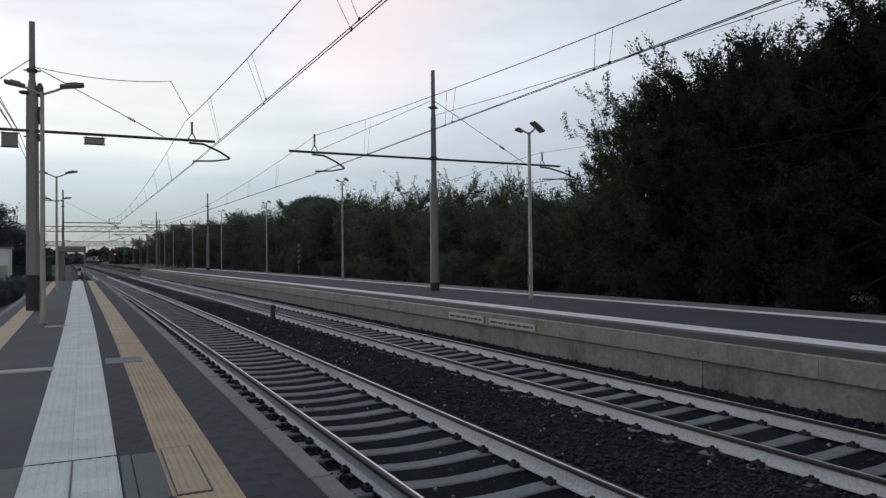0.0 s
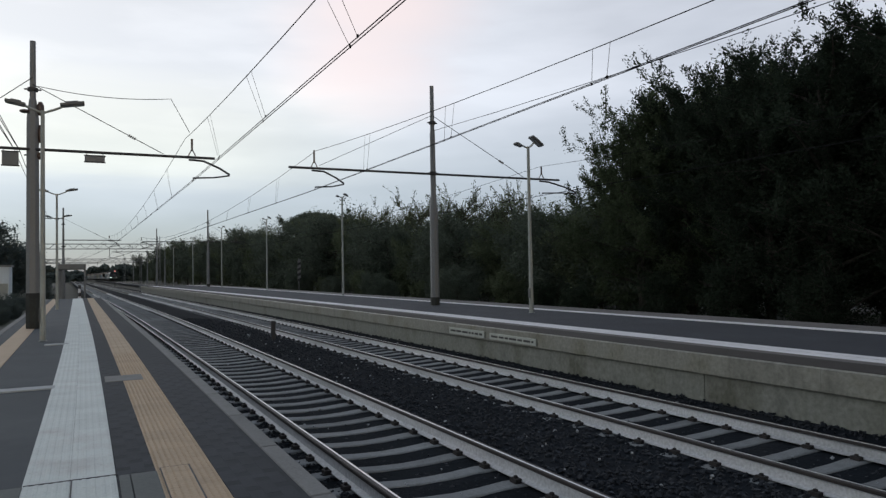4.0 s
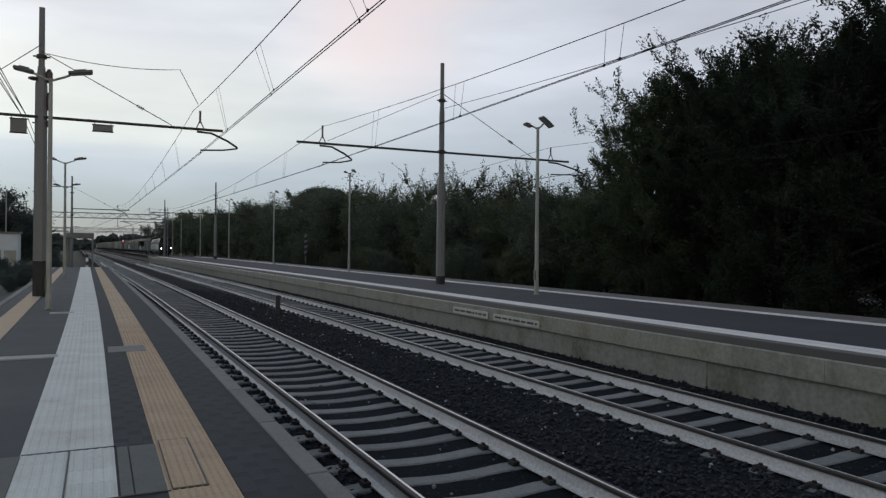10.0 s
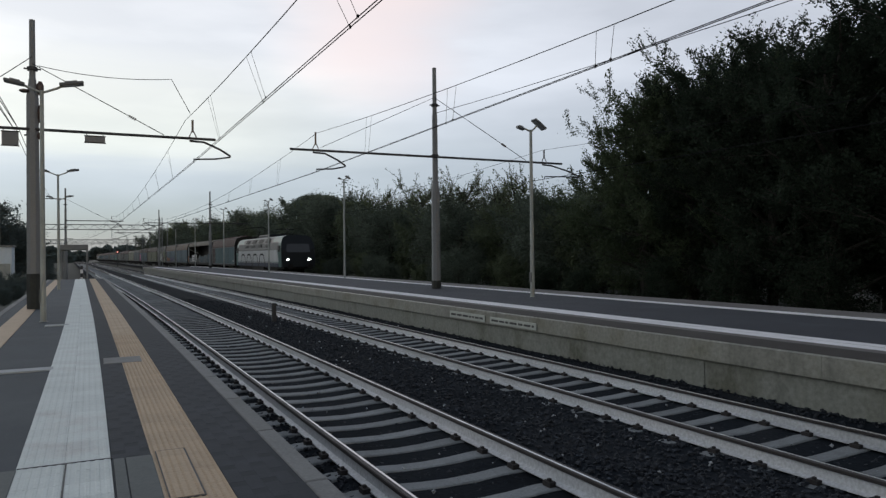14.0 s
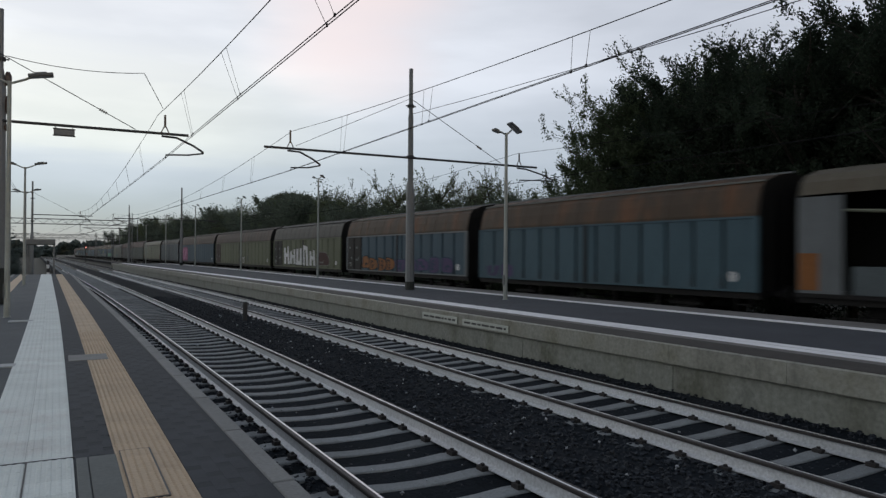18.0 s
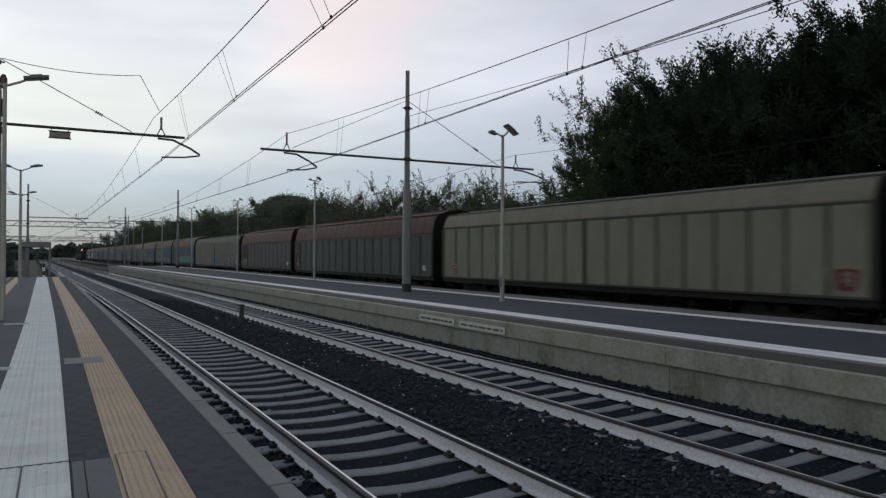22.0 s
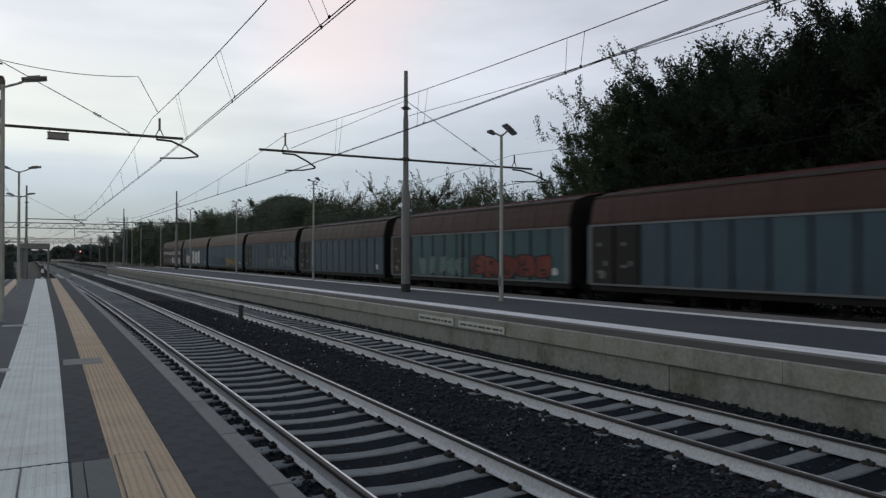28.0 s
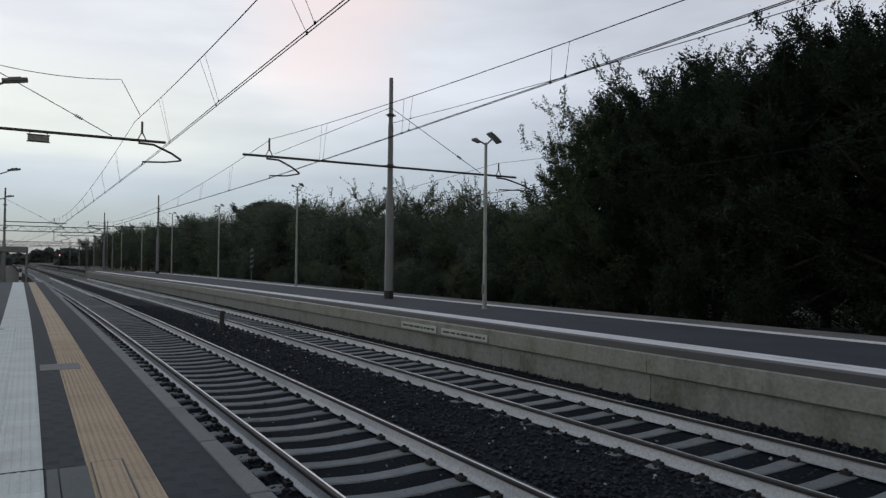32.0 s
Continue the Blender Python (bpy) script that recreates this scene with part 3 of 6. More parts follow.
# ---------------------------------------------------------------- masts, arms and wires
def build_mast(x, y, z0, top, r, label, booms, foot=0.28, thick=0.44):
    """A steel catenary mast with its cross booms. booms: (x end, z, wires: list of (x, contact z, carrier z, arm reach))."""
    m = empty("catenary_mast", pose(x, y, z0))
    tagged(m, label, "catenary mast", group="catenary masts")
    h = top - z0
    bm = bmesh.new()
    tube(bm, [(0, 0, foot), (0, 0, h * thick), (0, 0, h * (thick + 0.05)), (0, 0, h * max(0.78, thick + 0.06)), (0, 0, h * max(0.80, thick + 0.07)), (0, 0, h)], [r, r * 0.92, r * 0.62, r * 0.58, r * 0.48, r * 0.44], 8)
    part("shaft", bm, M_GALV, m, "grey galvanised steel shaft")
    bm = bmesh.new()
    tube(bm, [(0, 0, 0), (0, 0, foot), (0, 0, foot + 0.04)], [r * 1.04, r * 1.04, r * 0.98], 8)
    part("foot", bm, M_DARKMAST, m, "dark weathered foot")
    for z in (h * 0.60, h * 0.83):
        bm = bmesh.new()
        tube(bm, [(0, 0, z - 0.05), (0, 0, z + 0.05)], r * 0.78, 8)
        box(bm, -r * 1.2, r * 1.2, -0.02, 0.02, z - 0.02, z + 0.02)
        part("clamp", bm, M_DARK, m)
    for xe, zb, ztie, xtie, wires in booms:
        bz, ex = zb - z0, xe - x
        bm = bmesh.new()
        tube(bm, [(0, -0.12, bz), (ex, -0.12, bz)], 0.043, 6)
        boom = part("boom", bm, M_DARK, m, "dark horizontal tube")
        if xtie is not None:
            bm = bmesh.new()
            a, b = Vector((0, -0.1, ztie - z0)), Vector((xtie - x, -0.12, bz + 0.06))
            tube(bm, [a, b], 0.013, 5)
            part("tie_rod", bm, M_DARK, m)
            bm = bmesh.new()
            c = a.lerp(b, 0.72)
            for i in range(4):
                p = c + (b - a).normalized() * 0.06 * i
                tube(bm, [p, p + (b - a).normalized() * 0.03], 0.045, 8)
            part("insulator", bm, M_INSUL, m)
        for wx, zc, zm, reach in wires:
            sgn = 1 if reach > 0 else -1
            w = wx - x
            bm = bmesh.new()
            tube(bm, [(w - 0.10 * sgn, -0.12, bz - 0.08), (w + 0.35 * sgn, -0.12, bz - 0.10), (w + reach * 0.75, -0.12, bz - 0.32), (w + reach, -0.12, bz - 0.50), (w + reach, -0.12, bz - 0.54)], 0.034, 6)
            tube(bm, [(w + reach, -0.12, bz - 0.54), (w + reach * 0.6, -0.12, zc - z0 + 0.14), (w + 0.02, -0.12, zc - z0 + 0.10), (w + 0.02, -0.12, zc - z0)], 0.026, 6)
            part("registration_arm", bm, M_DARK, m, "curved registration arm")
            bm = bmesh.new()
            tube(bm, [(w - 0.12, -0.12, bz + 0.02), (w, -0.12, bz + 0.28)], 0.018, 5)
            tube(bm, [(w + 0.12, -0.12, bz + 0.02), (w, -0.12, bz + 0.28)], 0.018, 5)
            tube(bm, [(w, -0.12, bz + 0.20), (w, -0.12, zm - z0)], 0.035, 6)
            part("carrier_insulator", bm, M_INSUL, m)
    return m


def wire_points(p, q, sag, n):
    out = []
    for i in range(n + 1):
        u = i / n
        v = Vector(p).lerp(Vector(q), u)
        v.z -= sag * 4 * u * (1 - u)
        out.append(v)
    return out


def build_line(label, contact, carrier, sag, gap=0.050, r=0.0075):
    """An overhead line through its supports: twin contact wires, twin carrier wires and droppers."""
    line = empty("overhead_line")
    tagged(line, label, "overhead line", group="overhead lines")
    for i in range(len(contact) - 1):
        c0, c1, m0, m1 = contact[i], contact[i + 1], carrier[i], carrier[i + 1]
        span = abs(c1[1] - c0[1])
        n = max(6, 2 * round(span / 5.2))
        cp, mp = wire_points(c0, c1, 0.02, n), wire_points(m0, m1, sag * (span / 57) ** 2, n)
        for o in (-gap / 2, gap / 2):
            bm = bmesh.new()
            tube(bm, [v + Vector((o, 0, 0)) for v in cp], r, 4)
            part("contact_wire", bm, M_WIRE, line)
        bm = bmesh.new()
        tube(bm, mp, r * 1.1, 4)
        part("carrier_wire", bm, M_WIRE, line)
        for j in range(2, n, 2):
            for o in (-gap / 2, gap / 2):
                bm = bmesh.new()
                dy = 0.22 if o > 0 else -0.22
                a, b = mp[j] + Vector((0, dy, 0)), cp[j] + Vector((o, dy, 0))
                tube(bm, [a, b], 0.004, 4)
                box(bm, b.x - 0.009, b.x + 0.009, b.y - 0.02, b.y + 0.02, b.z - 0.012, b.z + 0.03)
                part("dropper", bm, M_WIRE, line)


def single_wire(name, label, pts, r=0.010):
    bm = bmesh.new()
    tube(bm, pts, r, 4)
    return tagged(part(name, bm, M_WIRE), label, "wire")


def build_portal(y, x0, x1, zb, zt, label):
    """A lattice portal across the tracks."""
    p = empty("lattice_portal", pose(0, y, 0))
    tagged(p, label, "portal", group="lattice portals")
    for x in (x0, x1 - 0.55):
        bm = bmesh.new()
        for dx in (-0.18, 0.18):
            tube(bm, [(x + dx, 0, -0.85), (x + dx, 0, zt + 1.2)], 0.06, 5)
        for k in range(8):
            z = k * (zt + 0.3) / 8
            tube(bm, [(x - 0.18, 0, z), (x + 0.18, 0, z + zt / 8)], 0.03, 4)
        part("leg", bm, M_GALV, p)
    bm = bmesh.new()
    for z in (zb, zt):
        for dy in (-0.3, 0.3):
            tube(bm, [(x0, dy, z), (x1, dy, z)], 0.055, 5)
    n = int((x1 - x0) / 0.8)
    for k in range(n):
        xa, xb = x0 + (x1 - x0) * k / n, x0 + (x1 - x0) * (k + 1) / n
        for dy in (-0.3, 0.3):
            tube(bm, [(xa, dy, zb if k % 2 else zt), (xb, dy, zt if k % 2 else zb)], 0.035, 4)
    part("lattice_beam", bm, M_GALV, p)
    for x in (x0 + (x1 - x0) * 0.3, x0 + (x1 - x0) * 0.62):
        bm = bmesh.new()
        tube(bm, [(x, 0, zb), (x, 0, zb - 1.3), (x + 1.1, 0, zb - 1.35)], 0.04, 5)
        part("drop_bracket", bm, M_DARK, p)


# ---------------------------------------------------------------- lamps
def build_lamp(x, y, z0, h, heads, r=0.062):
    """A slim platform lamp. heads: (reach, tilt, kind)."""
    lamp = empty("platform_lamp", pose(x, y, z0))
    tagged(lamp, "tall pale steel platform lamp with two lamp heads", "lamp post", group="platform lamps")
    bm = bmesh.new()
    tube(bm, [(0, 0, 0), (0, 0, 0.02), (0, 0, 1.1), (0, 0, h)], [r * 1.6, r * 1.15, r, r * 0.72], 8)
    part("pole", bm, M_LAMPPOLE, lamp)
    bm = bmesh.new()
    box(bm, -0.02 - r, -r + 0.006, -0.05, 0.05, 0.45, 0.75, 0.005)
    part("hatch", bm, M_LAMPHEAD, lamp)
    for reach, rise, size, tilt in heads:
        s = 1 if reach > 0 else -1
        bm = bmesh.new()
        tube(bm, [(0, 0, h - 0.06), (reach * 0.5, 0, h + rise * 0.35), (reach * 0.75, 0, h + rise * 0.8)], 0.028, 6)
        part("arm", bm, M_LAMPPOLE, lamp)
        bm = bmesh.new()
        box(bm, -size, size, -size * 0.55, size * 0.55, -0.035, 0.035, 0.012)
        box(bm, -size * 0.5, size * 0.5, -size * 0.3, size * 0.3, 0.03, 0.07)
        m = pose(reach, 0, h + rise, 0, -tilt * s, 0)
        bm.transform(m)
        head = part("lamp_head", bm, M_LAMPHEAD, lamp)
        bm = bmesh.new()
        box(bm, -size * 0.8, size * 0.8, -size * 0.42, size * 0.42, -0.042, -0.036)
        bm.transform(m)
        part("lens", bm, M_LENS, head)


# ---------------------------------------------------------------- trees
def tree_meshes(seed, h, spread, leaves, size, mat, bare=0.0, low=0.15, shoots=60, tuft=0.085, full=0.6, exact=False, share=2, reach_out=1.0, twig=0.010):
    """Trunk with limbs, and a crown of single leaves gathered round the twigs."""
    rng = random.Random(seed)
    bm = bmesh.new()
    tips = []
    tube(bm, [(0, 0, -0.9), (0, 0, 0.2), (rng.uniform(-.2, .2), rng.uniform(-.2, .2), h * 0.45), (rng.uniform(-.4, .4), rng.uniform(-.4, .4), h * 0.86)], [h * 0.026, h * 0.02, h * 0.013, h * 0.004], 7)
    for i in range(26):
        z = h * (low + (0.80 - low) * (i + rng.random()) / 26)
        a = i * 2.4 + rng.uniform(-0.4, 0.4)
        env = math.sin(math.pi * min(0.97, 0.18 + 0.78 * z / h)) ** full
        reach = spread * env * rng.uniform(0.65, 1.12)
        rise = h * rng.uniform(0.06, 0.2)
        d = Vector((math.cos(a), math.sin(a), 0))
        p0, p1, p2 = Vector((0, 0, z)), d * reach * 0.5 + Vector((0, 0, z + rise * 0.5)), d * reach + Vector((rng.uniform(-.3, .3), rng.uniform(-.3, .3), z + rise))
        tube(bm, [p0, p1, p2], [h * 0.009, h * 0.005, 0.012], 5, caps=False)
        for k in range(7):
            u = rng.uniform(0.3, 1.0)
            q = (p0.lerp(p1, u * 2) if u < 0.5 else p1.lerp(p2, u * 2 - 1))
            e = q + Vector((rng.gauss(0, 1), rng.gauss(0, 1), rng.gauss(0.5, 0.7))) * spread * 0.22
            tube(bm, [q, e], [0.016, 0.006], 4, caps=False)
            tips.append((q, e))
    shoot_lines = []
    outer = sorted(tips, key=lambda s: s[1].z / h + 0.6 * math.hypot(s[1].x, s[1].y) / spread)[len(tips) // 3:]
    for _ in range(shoots):
        q, e = rng.choice(outer)
        out = Vector((e.x, e.y, 0)).normalized() * rng.uniform(0.0, 0.8)
        top = e + (out + Vector((rng.gauss(0, 0.25), rng.gauss(0, 0.25), rng.uniform(0.25, 1.15)))) * (h / 12) * reach_out
        tube(bm, [e, top], [twig, twig * 0.4], 3, caps=False)
        shoot_lines.append((e, top))
    me = bpy.data.meshes.new("trunk")
    bm.to_mesh(me)
    bm.free()
    me.materials.append(M_BARK)
    nr = np.random.default_rng(seed)
    n = int(leaves * (1 - bare))
    segs = tips * 6 + shoot_lines * share
    idx = nr.integers(0, len(segs), n)
    a = np.array([s[0] for s in segs])[idx]
    b = np.array([s[1] for s in segs])[idx]
    u = nr.uniform(0.1, 1.08, (n, 1))
    c = a + (b - a) * u + nr.normal(0, 1, (n, 3)) * np.where(idx[:, None] < 6 * len(tips), spread * tuft, 0.085)
    d = nr.normal(0, 1, (n, 3))
    d[:, 2] = d[:, 2] * 0.7 - 0.1
    d = np.where(idx[:, None] < 6 * len(tips), d, 0.55 * d + (b - a) / np.linalg.norm(b - a, axis=1, keepdims=True))
    d /= np.linalg.norm(d, axis=1, keepdims=True)
    s = np.cross(d, nr.normal(0, 1, (n, 3)))
    s /= np.linalg.norm(s, axis=1, keepdims=True)
    L = nr.uniform(0.6, 1.3, (n, 1)) * size
    v = np.stack([c - d * L * 0.5, c + s * L * 0.22, c + d * L * 0.6, c - s * L * 0.22], 1).reshape(-1, 3)
    f = np.arange(4 * n).reshape(-1, 4)
    if exact:
        k = h / np.percentile(v[:, 2], 99.9)
        v[:, 2] *= k
        me.transform(Matrix.Diagonal((1, 1, k, 1)))
    cr = mesh_from("crown", v.tolist(), f.tolist())
    cr.materials.append(mat)
    return me, cr


def dome_meshes(seed, h, r, depth, leaves, size, mat):
    """An umbrella-shaped pine: a bare trunk, rising limbs and a flat rounded cap of tufts."""
    rng, nr = random.Random(seed), np.random.default_rng(seed)
    bm = bmesh.new()
    fork = h - depth - 1.6
    tube(bm, [(0, 0, -0.5), (0.1, 0, h * 0.4), (0, 0.1, fork)], [0.32, 0.25, 0.2], 8)
    tufts = []
    for i in range(110):
        a, q = i * 2.39996, r * math.sqrt((i + 0.5) / 110)
        z = h - depth * (0.18 + 0.72 * (q / r) ** 2.6) - rng.uniform(0.0, 0.35)
        tufts.append((q * math.cos(a), q * math.sin(a), z))
        if i % 6 == 0:
            tube(bm, [(0, 0.1, fork - rng.uniform(0, 0.8)), (0.5 * q * math.cos(a), 0.5 * q * math.sin(a), fork + 0.55 * (z - fork)), tufts[-1]], [0.11, 0.07, 0.03], 5, caps=False)
    me = bpy.data.meshes.new("trunk")
    bm.to_mesh(me)
    bm.free()
    me.materials.append(M_BARK)
    c = np.array(tufts)[nr.integers(0, len(tufts), leaves)] + nr.normal(0, 1, (leaves, 3)) * (0.42, 0.42, 0.24)
    d, e = nr.normal(0, 1, (leaves, 3)), nr.normal(0, 1, (leaves, 3))
    d, e = d / np.linalg.norm(d, axis=1, keepdims=True) * size * 0.5, e / np.linalg.norm(e, axis=1, keepdims=True) * size * 0.2
    v = np.stack([c - d, c + e, c + d, c - e], 1).reshape(-1, 3)
    crown = mesh_from("crown", v.tolist(), np.arange(4 * leaves).reshape(-1, 4).tolist())
    crown.materials.append(mat)
    return me, crown


def plant(name, meshes, m, label, category="tree", group="trees behind the goods track"):
    t = empty(name, m)
    tagged(t, label, category, group=group)
    for nm, me in zip(("trunk", "crown"), meshes):
        ob = new(nm, me)
        ob.parent = t
    return t


# ---------------------------------------------------------------- the goods train
Z3 = -0.13
SPEED = 26.3


def paint(name, color, rust=(0.07, 0.045, 0.035), rough=0.6, vary=0.22, stain=-0.02, piece=0.10, spec=0.18):
    color, rust = [c * 0.56 for c in color], [c * 0.56 for c in rust]
    return material(name, color, rough, vary=vary, scale=0.9, fine=25, bump=0.1, tint=rust, stain=stain, piece=piece, stretch=(1, 1, 0.4), spec=spec, local=True)


P = {
    "teal": paint("teal_wagon_paint", (0.090, 0.172, 0.188)),
    "slate": paint("slate_blue_wagon_paint", (0.088, 0.146, 0.186)),
    "blue": paint("sky_blue_wagon_paint", (0.100, 0.172, 0.212)),
    "olive": paint("olive_wagon_paint", (0.190, 0.208, 0.132)),
    "khaki": paint("faded_khaki_wagon_paint", (0.285, 0.300, 0.225), (0.20, 0.165, 0.10)),
    "grey": paint("grey_wagon_paint", (0.115, 0.122, 0.122)),
    "pale": paint("pale_grey_wagon_paint", (0.160, 0.192, 0.204)),
    "sage": paint("pale_sage_wagon_paint", (0.225, 0.236, 0.198)),
    "greygreen": paint("grey_green_wagon_paint", (0.095, 0.115, 0.105)),
    "oxide": paint("red_oxide_wagon_paint", (0.060, 0.034, 0.029)),
    "r_brown": paint("brown_wagon_roof", (0.072, 0.046, 0.036), (0.105, 0.052, 0.034)),
    "r_red": paint("red_brown_wagon_roof", (0.082, 0.034, 0.028), (0.05, 0.036, 0.030)),
    "r_rust": paint("rusty_wagon_roof", (0.105, 0.072, 0.047), (0.180, 0.080, 0.036), stain=0.04),
    "r_tan": paint("tan_wagon_roof", (0.255, 0.240, 0.190), (0.17, 0.150, 0.11)),
    "r_open": paint("brownish_tan_wagon_roof", (0.165, 0.145, 0.108), (0.11, 0.085, 0.06)),
    "r_grey": paint("grey_wagon_roof", (0.090, 0.088, 0.080), (0.075, 0.060, 0.048)),
    "ridge_red": paint("red_ridge_paint", (0.150, 0.034, 0.030), (0.10, 0.03, 0.028)),
    "black": paint("black_underframe", (0.016, 0.015, 0.015), (0.026, 0.020, 0.017)),
    "near_black": paint("near_black_wagon_paint", (0.030, 0.028, 0.026), (0.02, 0.018, 0.016)),
    "trim": paint("pale_wagon_trim", (0.26, 0.28, 0.29), (0.17, 0.17, 0.16)),
    "white": paint("white_spray_paint", (1.0, 1.0, 1.0), (0.78, 0.78, 0.8)),
    "pink": paint("pink_spray_paint", (0.42, 0.10, 0.24), (0.32, 0.10, 0.21)),
    "rose": paint("pale_pink_spray_paint", (0.86, 0.38, 0.58), (0.72, 0.30, 0.48)),
    "red": paint("red_spray_paint", (0.24, 0.058, 0.045), (0.22, 0.09, 0.05)),
    "orange": paint("orange_spray_paint", (0.36, 0.145, 0.045), (0.26, 0.12, 0.05)),
    "green": paint("green_spray_paint", (0.15, 0.50, 0.29), (0.24, 0.56, 0.36)),
    "cyan": paint("cyan_spray_paint", (0.11, 0.30, 0.29), (0.10, 0.23, 0.22)),
    "yellow": paint("yellow_spray_paint", (0.43, 0.31, 0.06), (0.34, 0.26, 0.09)),
    "lime": paint("lime_spray_paint", (0.26, 0.30, 0.10), (0.22, 0.25, 0.12)),
    "violet": paint("violet_spray_paint", (0.12, 0.085, 0.20), (0.10, 0.08, 0.15)),
    "navy": paint("dark_blue_spray_paint", (0.035, 0.075, 0.135), (0.05, 0.09, 0.13)),
    "ash": paint("ash_spray_paint", (0.27, 0.275, 0.25), (0.21, 0.22, 0.19)),
    "maroon": paint("maroon_spray_paint", (0.085, 0.028, 0.026), (0.07, 0.03, 0.03)),
    "ink": paint("black_outline_paint", (0.02, 0.02, 0.022), (0.03, 0.03, 0.03)),
    "loco_green": paint("locomotive_green", (0.008, 0.125, 0.112), (0.010, 0.090, 0.082), 0.35, 0.12, spec=0.3),
    "loco_white": paint("locomotive_white", (0.75, 0.78, 0.78), (0.55, 0.57, 0.56), 0.4, 0.1),
    "loco_grey": paint("locomotive_grey", (0.015, 0.022, 0.028), (0.020, 0.028, 0.033), 0.4, 0.12, spec=0.2),
    "loco_blue": paint("locomotive_blue_stripe", (0.016, 0.032, 0.078), (0.018, 0.032, 0.06), 0.4, 0.1),
}
M_HEADLIGHT = glow_material("headlight_glow", (1.0, 0.97, 0.92), 14.0)
W = 1.42          # half width of a wagon body
ZB, ZE, ZT = 1.11, 3.05, 4.26   # floor, eaves and ridge over the rails

MESHES = {}


def cached(key, make):
    if key not in MESHES:
        bm = bmesh.new()
        make(bm)
        me = bpy.data.meshes.new(key[0])
        bm.to_mesh(me)
        bm.free()
        MESHES[key] = me
    return MESHES[key]


def place(name, key, make, mat, parent, at=(0, 0, 0), rz=0.0, label=""):
    """A part on a shared mesh, with its material on the object."""
    me = cached((name, *key), make)
    if not me.materials:
        me.materials.append(None)
    ob = new(name, me)
    ob.material_slots[0].link = "OBJECT"
    ob.material_slots[0].material = mat
    ob.parent = parent
    ob.matrix_local = pose(*at, 0, 0, rz)
    if label:
        ob["label"] = label
    return ob


def make_panel(w, h):
    def f(bm):
        # a pressed sheet with turned-in edges: x is outwards (-x faces the platform)
        e = w / 2 - 0.045
        prof = [(-e, 0.03), (-e, -0.02), (-e + 0.04, -0.045), (e - 0.04, -0.045), (e, -0.02), (e, 0.03)]
        lo = [bm.verts.new((x, y, 0)) for y, x in prof]
        hi = [bm.verts.new((x, y, h)) for y, x in prof]
        for i in range(len(prof) - 1):
            bm.faces.new((lo[i], hi[i], hi[i + 1], lo[i + 1]))
        bm.faces.new(hi[::-1])
        bm.faces.new(lo)
    return f


def roof_section(ze=ZE, zt=ZT):
    k = (zt - ze) / (ZT - ZE)
    full = [(-W - 0.02, ZE), (-W - 0.02, ZE + 0.10), (-W + 0.05, ZE + 0.46), (-W + 0.14, ZE + 0.77), (-W + 0.30, ZE + 0.95), (-W + 0.80, ZE + 1.12), (0, ZT)]
    return [(x, ze + k * (z - ZE)) for x, z in full]


def make_roof(L, ribs, low=0, ze=ZE, zt=ZT):
    def f(bm):
        half = roof_section(ze, zt)[low:]
        prof = half + [(-x, z) for x, z in half[-2::-1]]
        n = int(L / ribs)
        rings = []
        for i in range(n + 1):
            y = -L / 2 + L * i / n
            for dy, o in (((0.0, 0.0), (0.05, 0.014), (0.11, 0.014), (0.16, 0.0)) if 0 < i < n else ((0.0, 0.0),)):
                rings.append([bm.verts.new((x * (1 + o / 1.5), y + dy, z + o)) for x, z in prof])
        for a, b in zip(rings, rings[1:]):
            for j in range(len(prof) - 1):
                bm.faces.new((a[j], b[j], b[j + 1], a[j + 1]))
    return f


def make_end(bm, ze=ZE, zt=ZT):
    half = [(-W, ZB)] + roof_section(ze, zt)
    prof = half + [(-x, z) for x, z in half[-2::-1]]
    a = [bm.verts.new((x, -0.03, z)) for x, z in prof]
    b = [bm.verts.new((x, 0.03, z)) for x, z in prof]
    bm.faces.new(a)
    bm.faces.new(b[::-1])
    for i in range(len(prof)):
        j = (i + 1) % len(prof)
        bm.faces.new((a[i], b[i], b[j], a[j]))


def make_end_rib(bm):
    box(bm, -0.05, 0.05, -0.09, 0.09, ZB, ZE + 0.6, 0.01)


def end_walls(wagon, body, mat, ze=ZE, zt=ZT):
    for s in (-1, 1):
        wall = place("end_wall", (ze,), lambda bm: make_end(bm, ze, zt), mat, wagon, (0, s * (body / 2 - 0.04), 0))
        for x in (-0.95, -0.32, 0.32, 0.95):
            place("end_rib", (), make_end_rib, mat, wall, (x, 0, 0))


def make_wheelset(bm):
    for s in (-1, 1):
        tube(bm, [(s * 0.69, 0, 0.46), (s * 0.72, 0, 0.46), (s * 0.82, 0, 0.46)], [0.49, 0.46, 0.45], 18)
        tube(bm, [(s * 0.82, 0, 0.46), (s * 1.08, 0, 0.46)], 0.12, 8)
    tube(bm, [(-0.7, 0, 0.46), (0.7, 0, 0.46)], 0.085, 8)


def make_bogie(bm):
    for s in (-1, 1):
        box(bm, s * 1.0 - 0.06, s * 1.0 + 0.06, -1.25, 1.25, 0.42, 0.66, 0.03)
        for y in (-0.9, 0.9):
            box(bm, s * 1.02 - 0.11, s * 1.02 + 0.11, y - 0.16, y + 0.16, 0.30, 0.66, 0.03)
    box(bm, -0.98, 0.98, -0.2, 0.2, 0.5, 0.8)


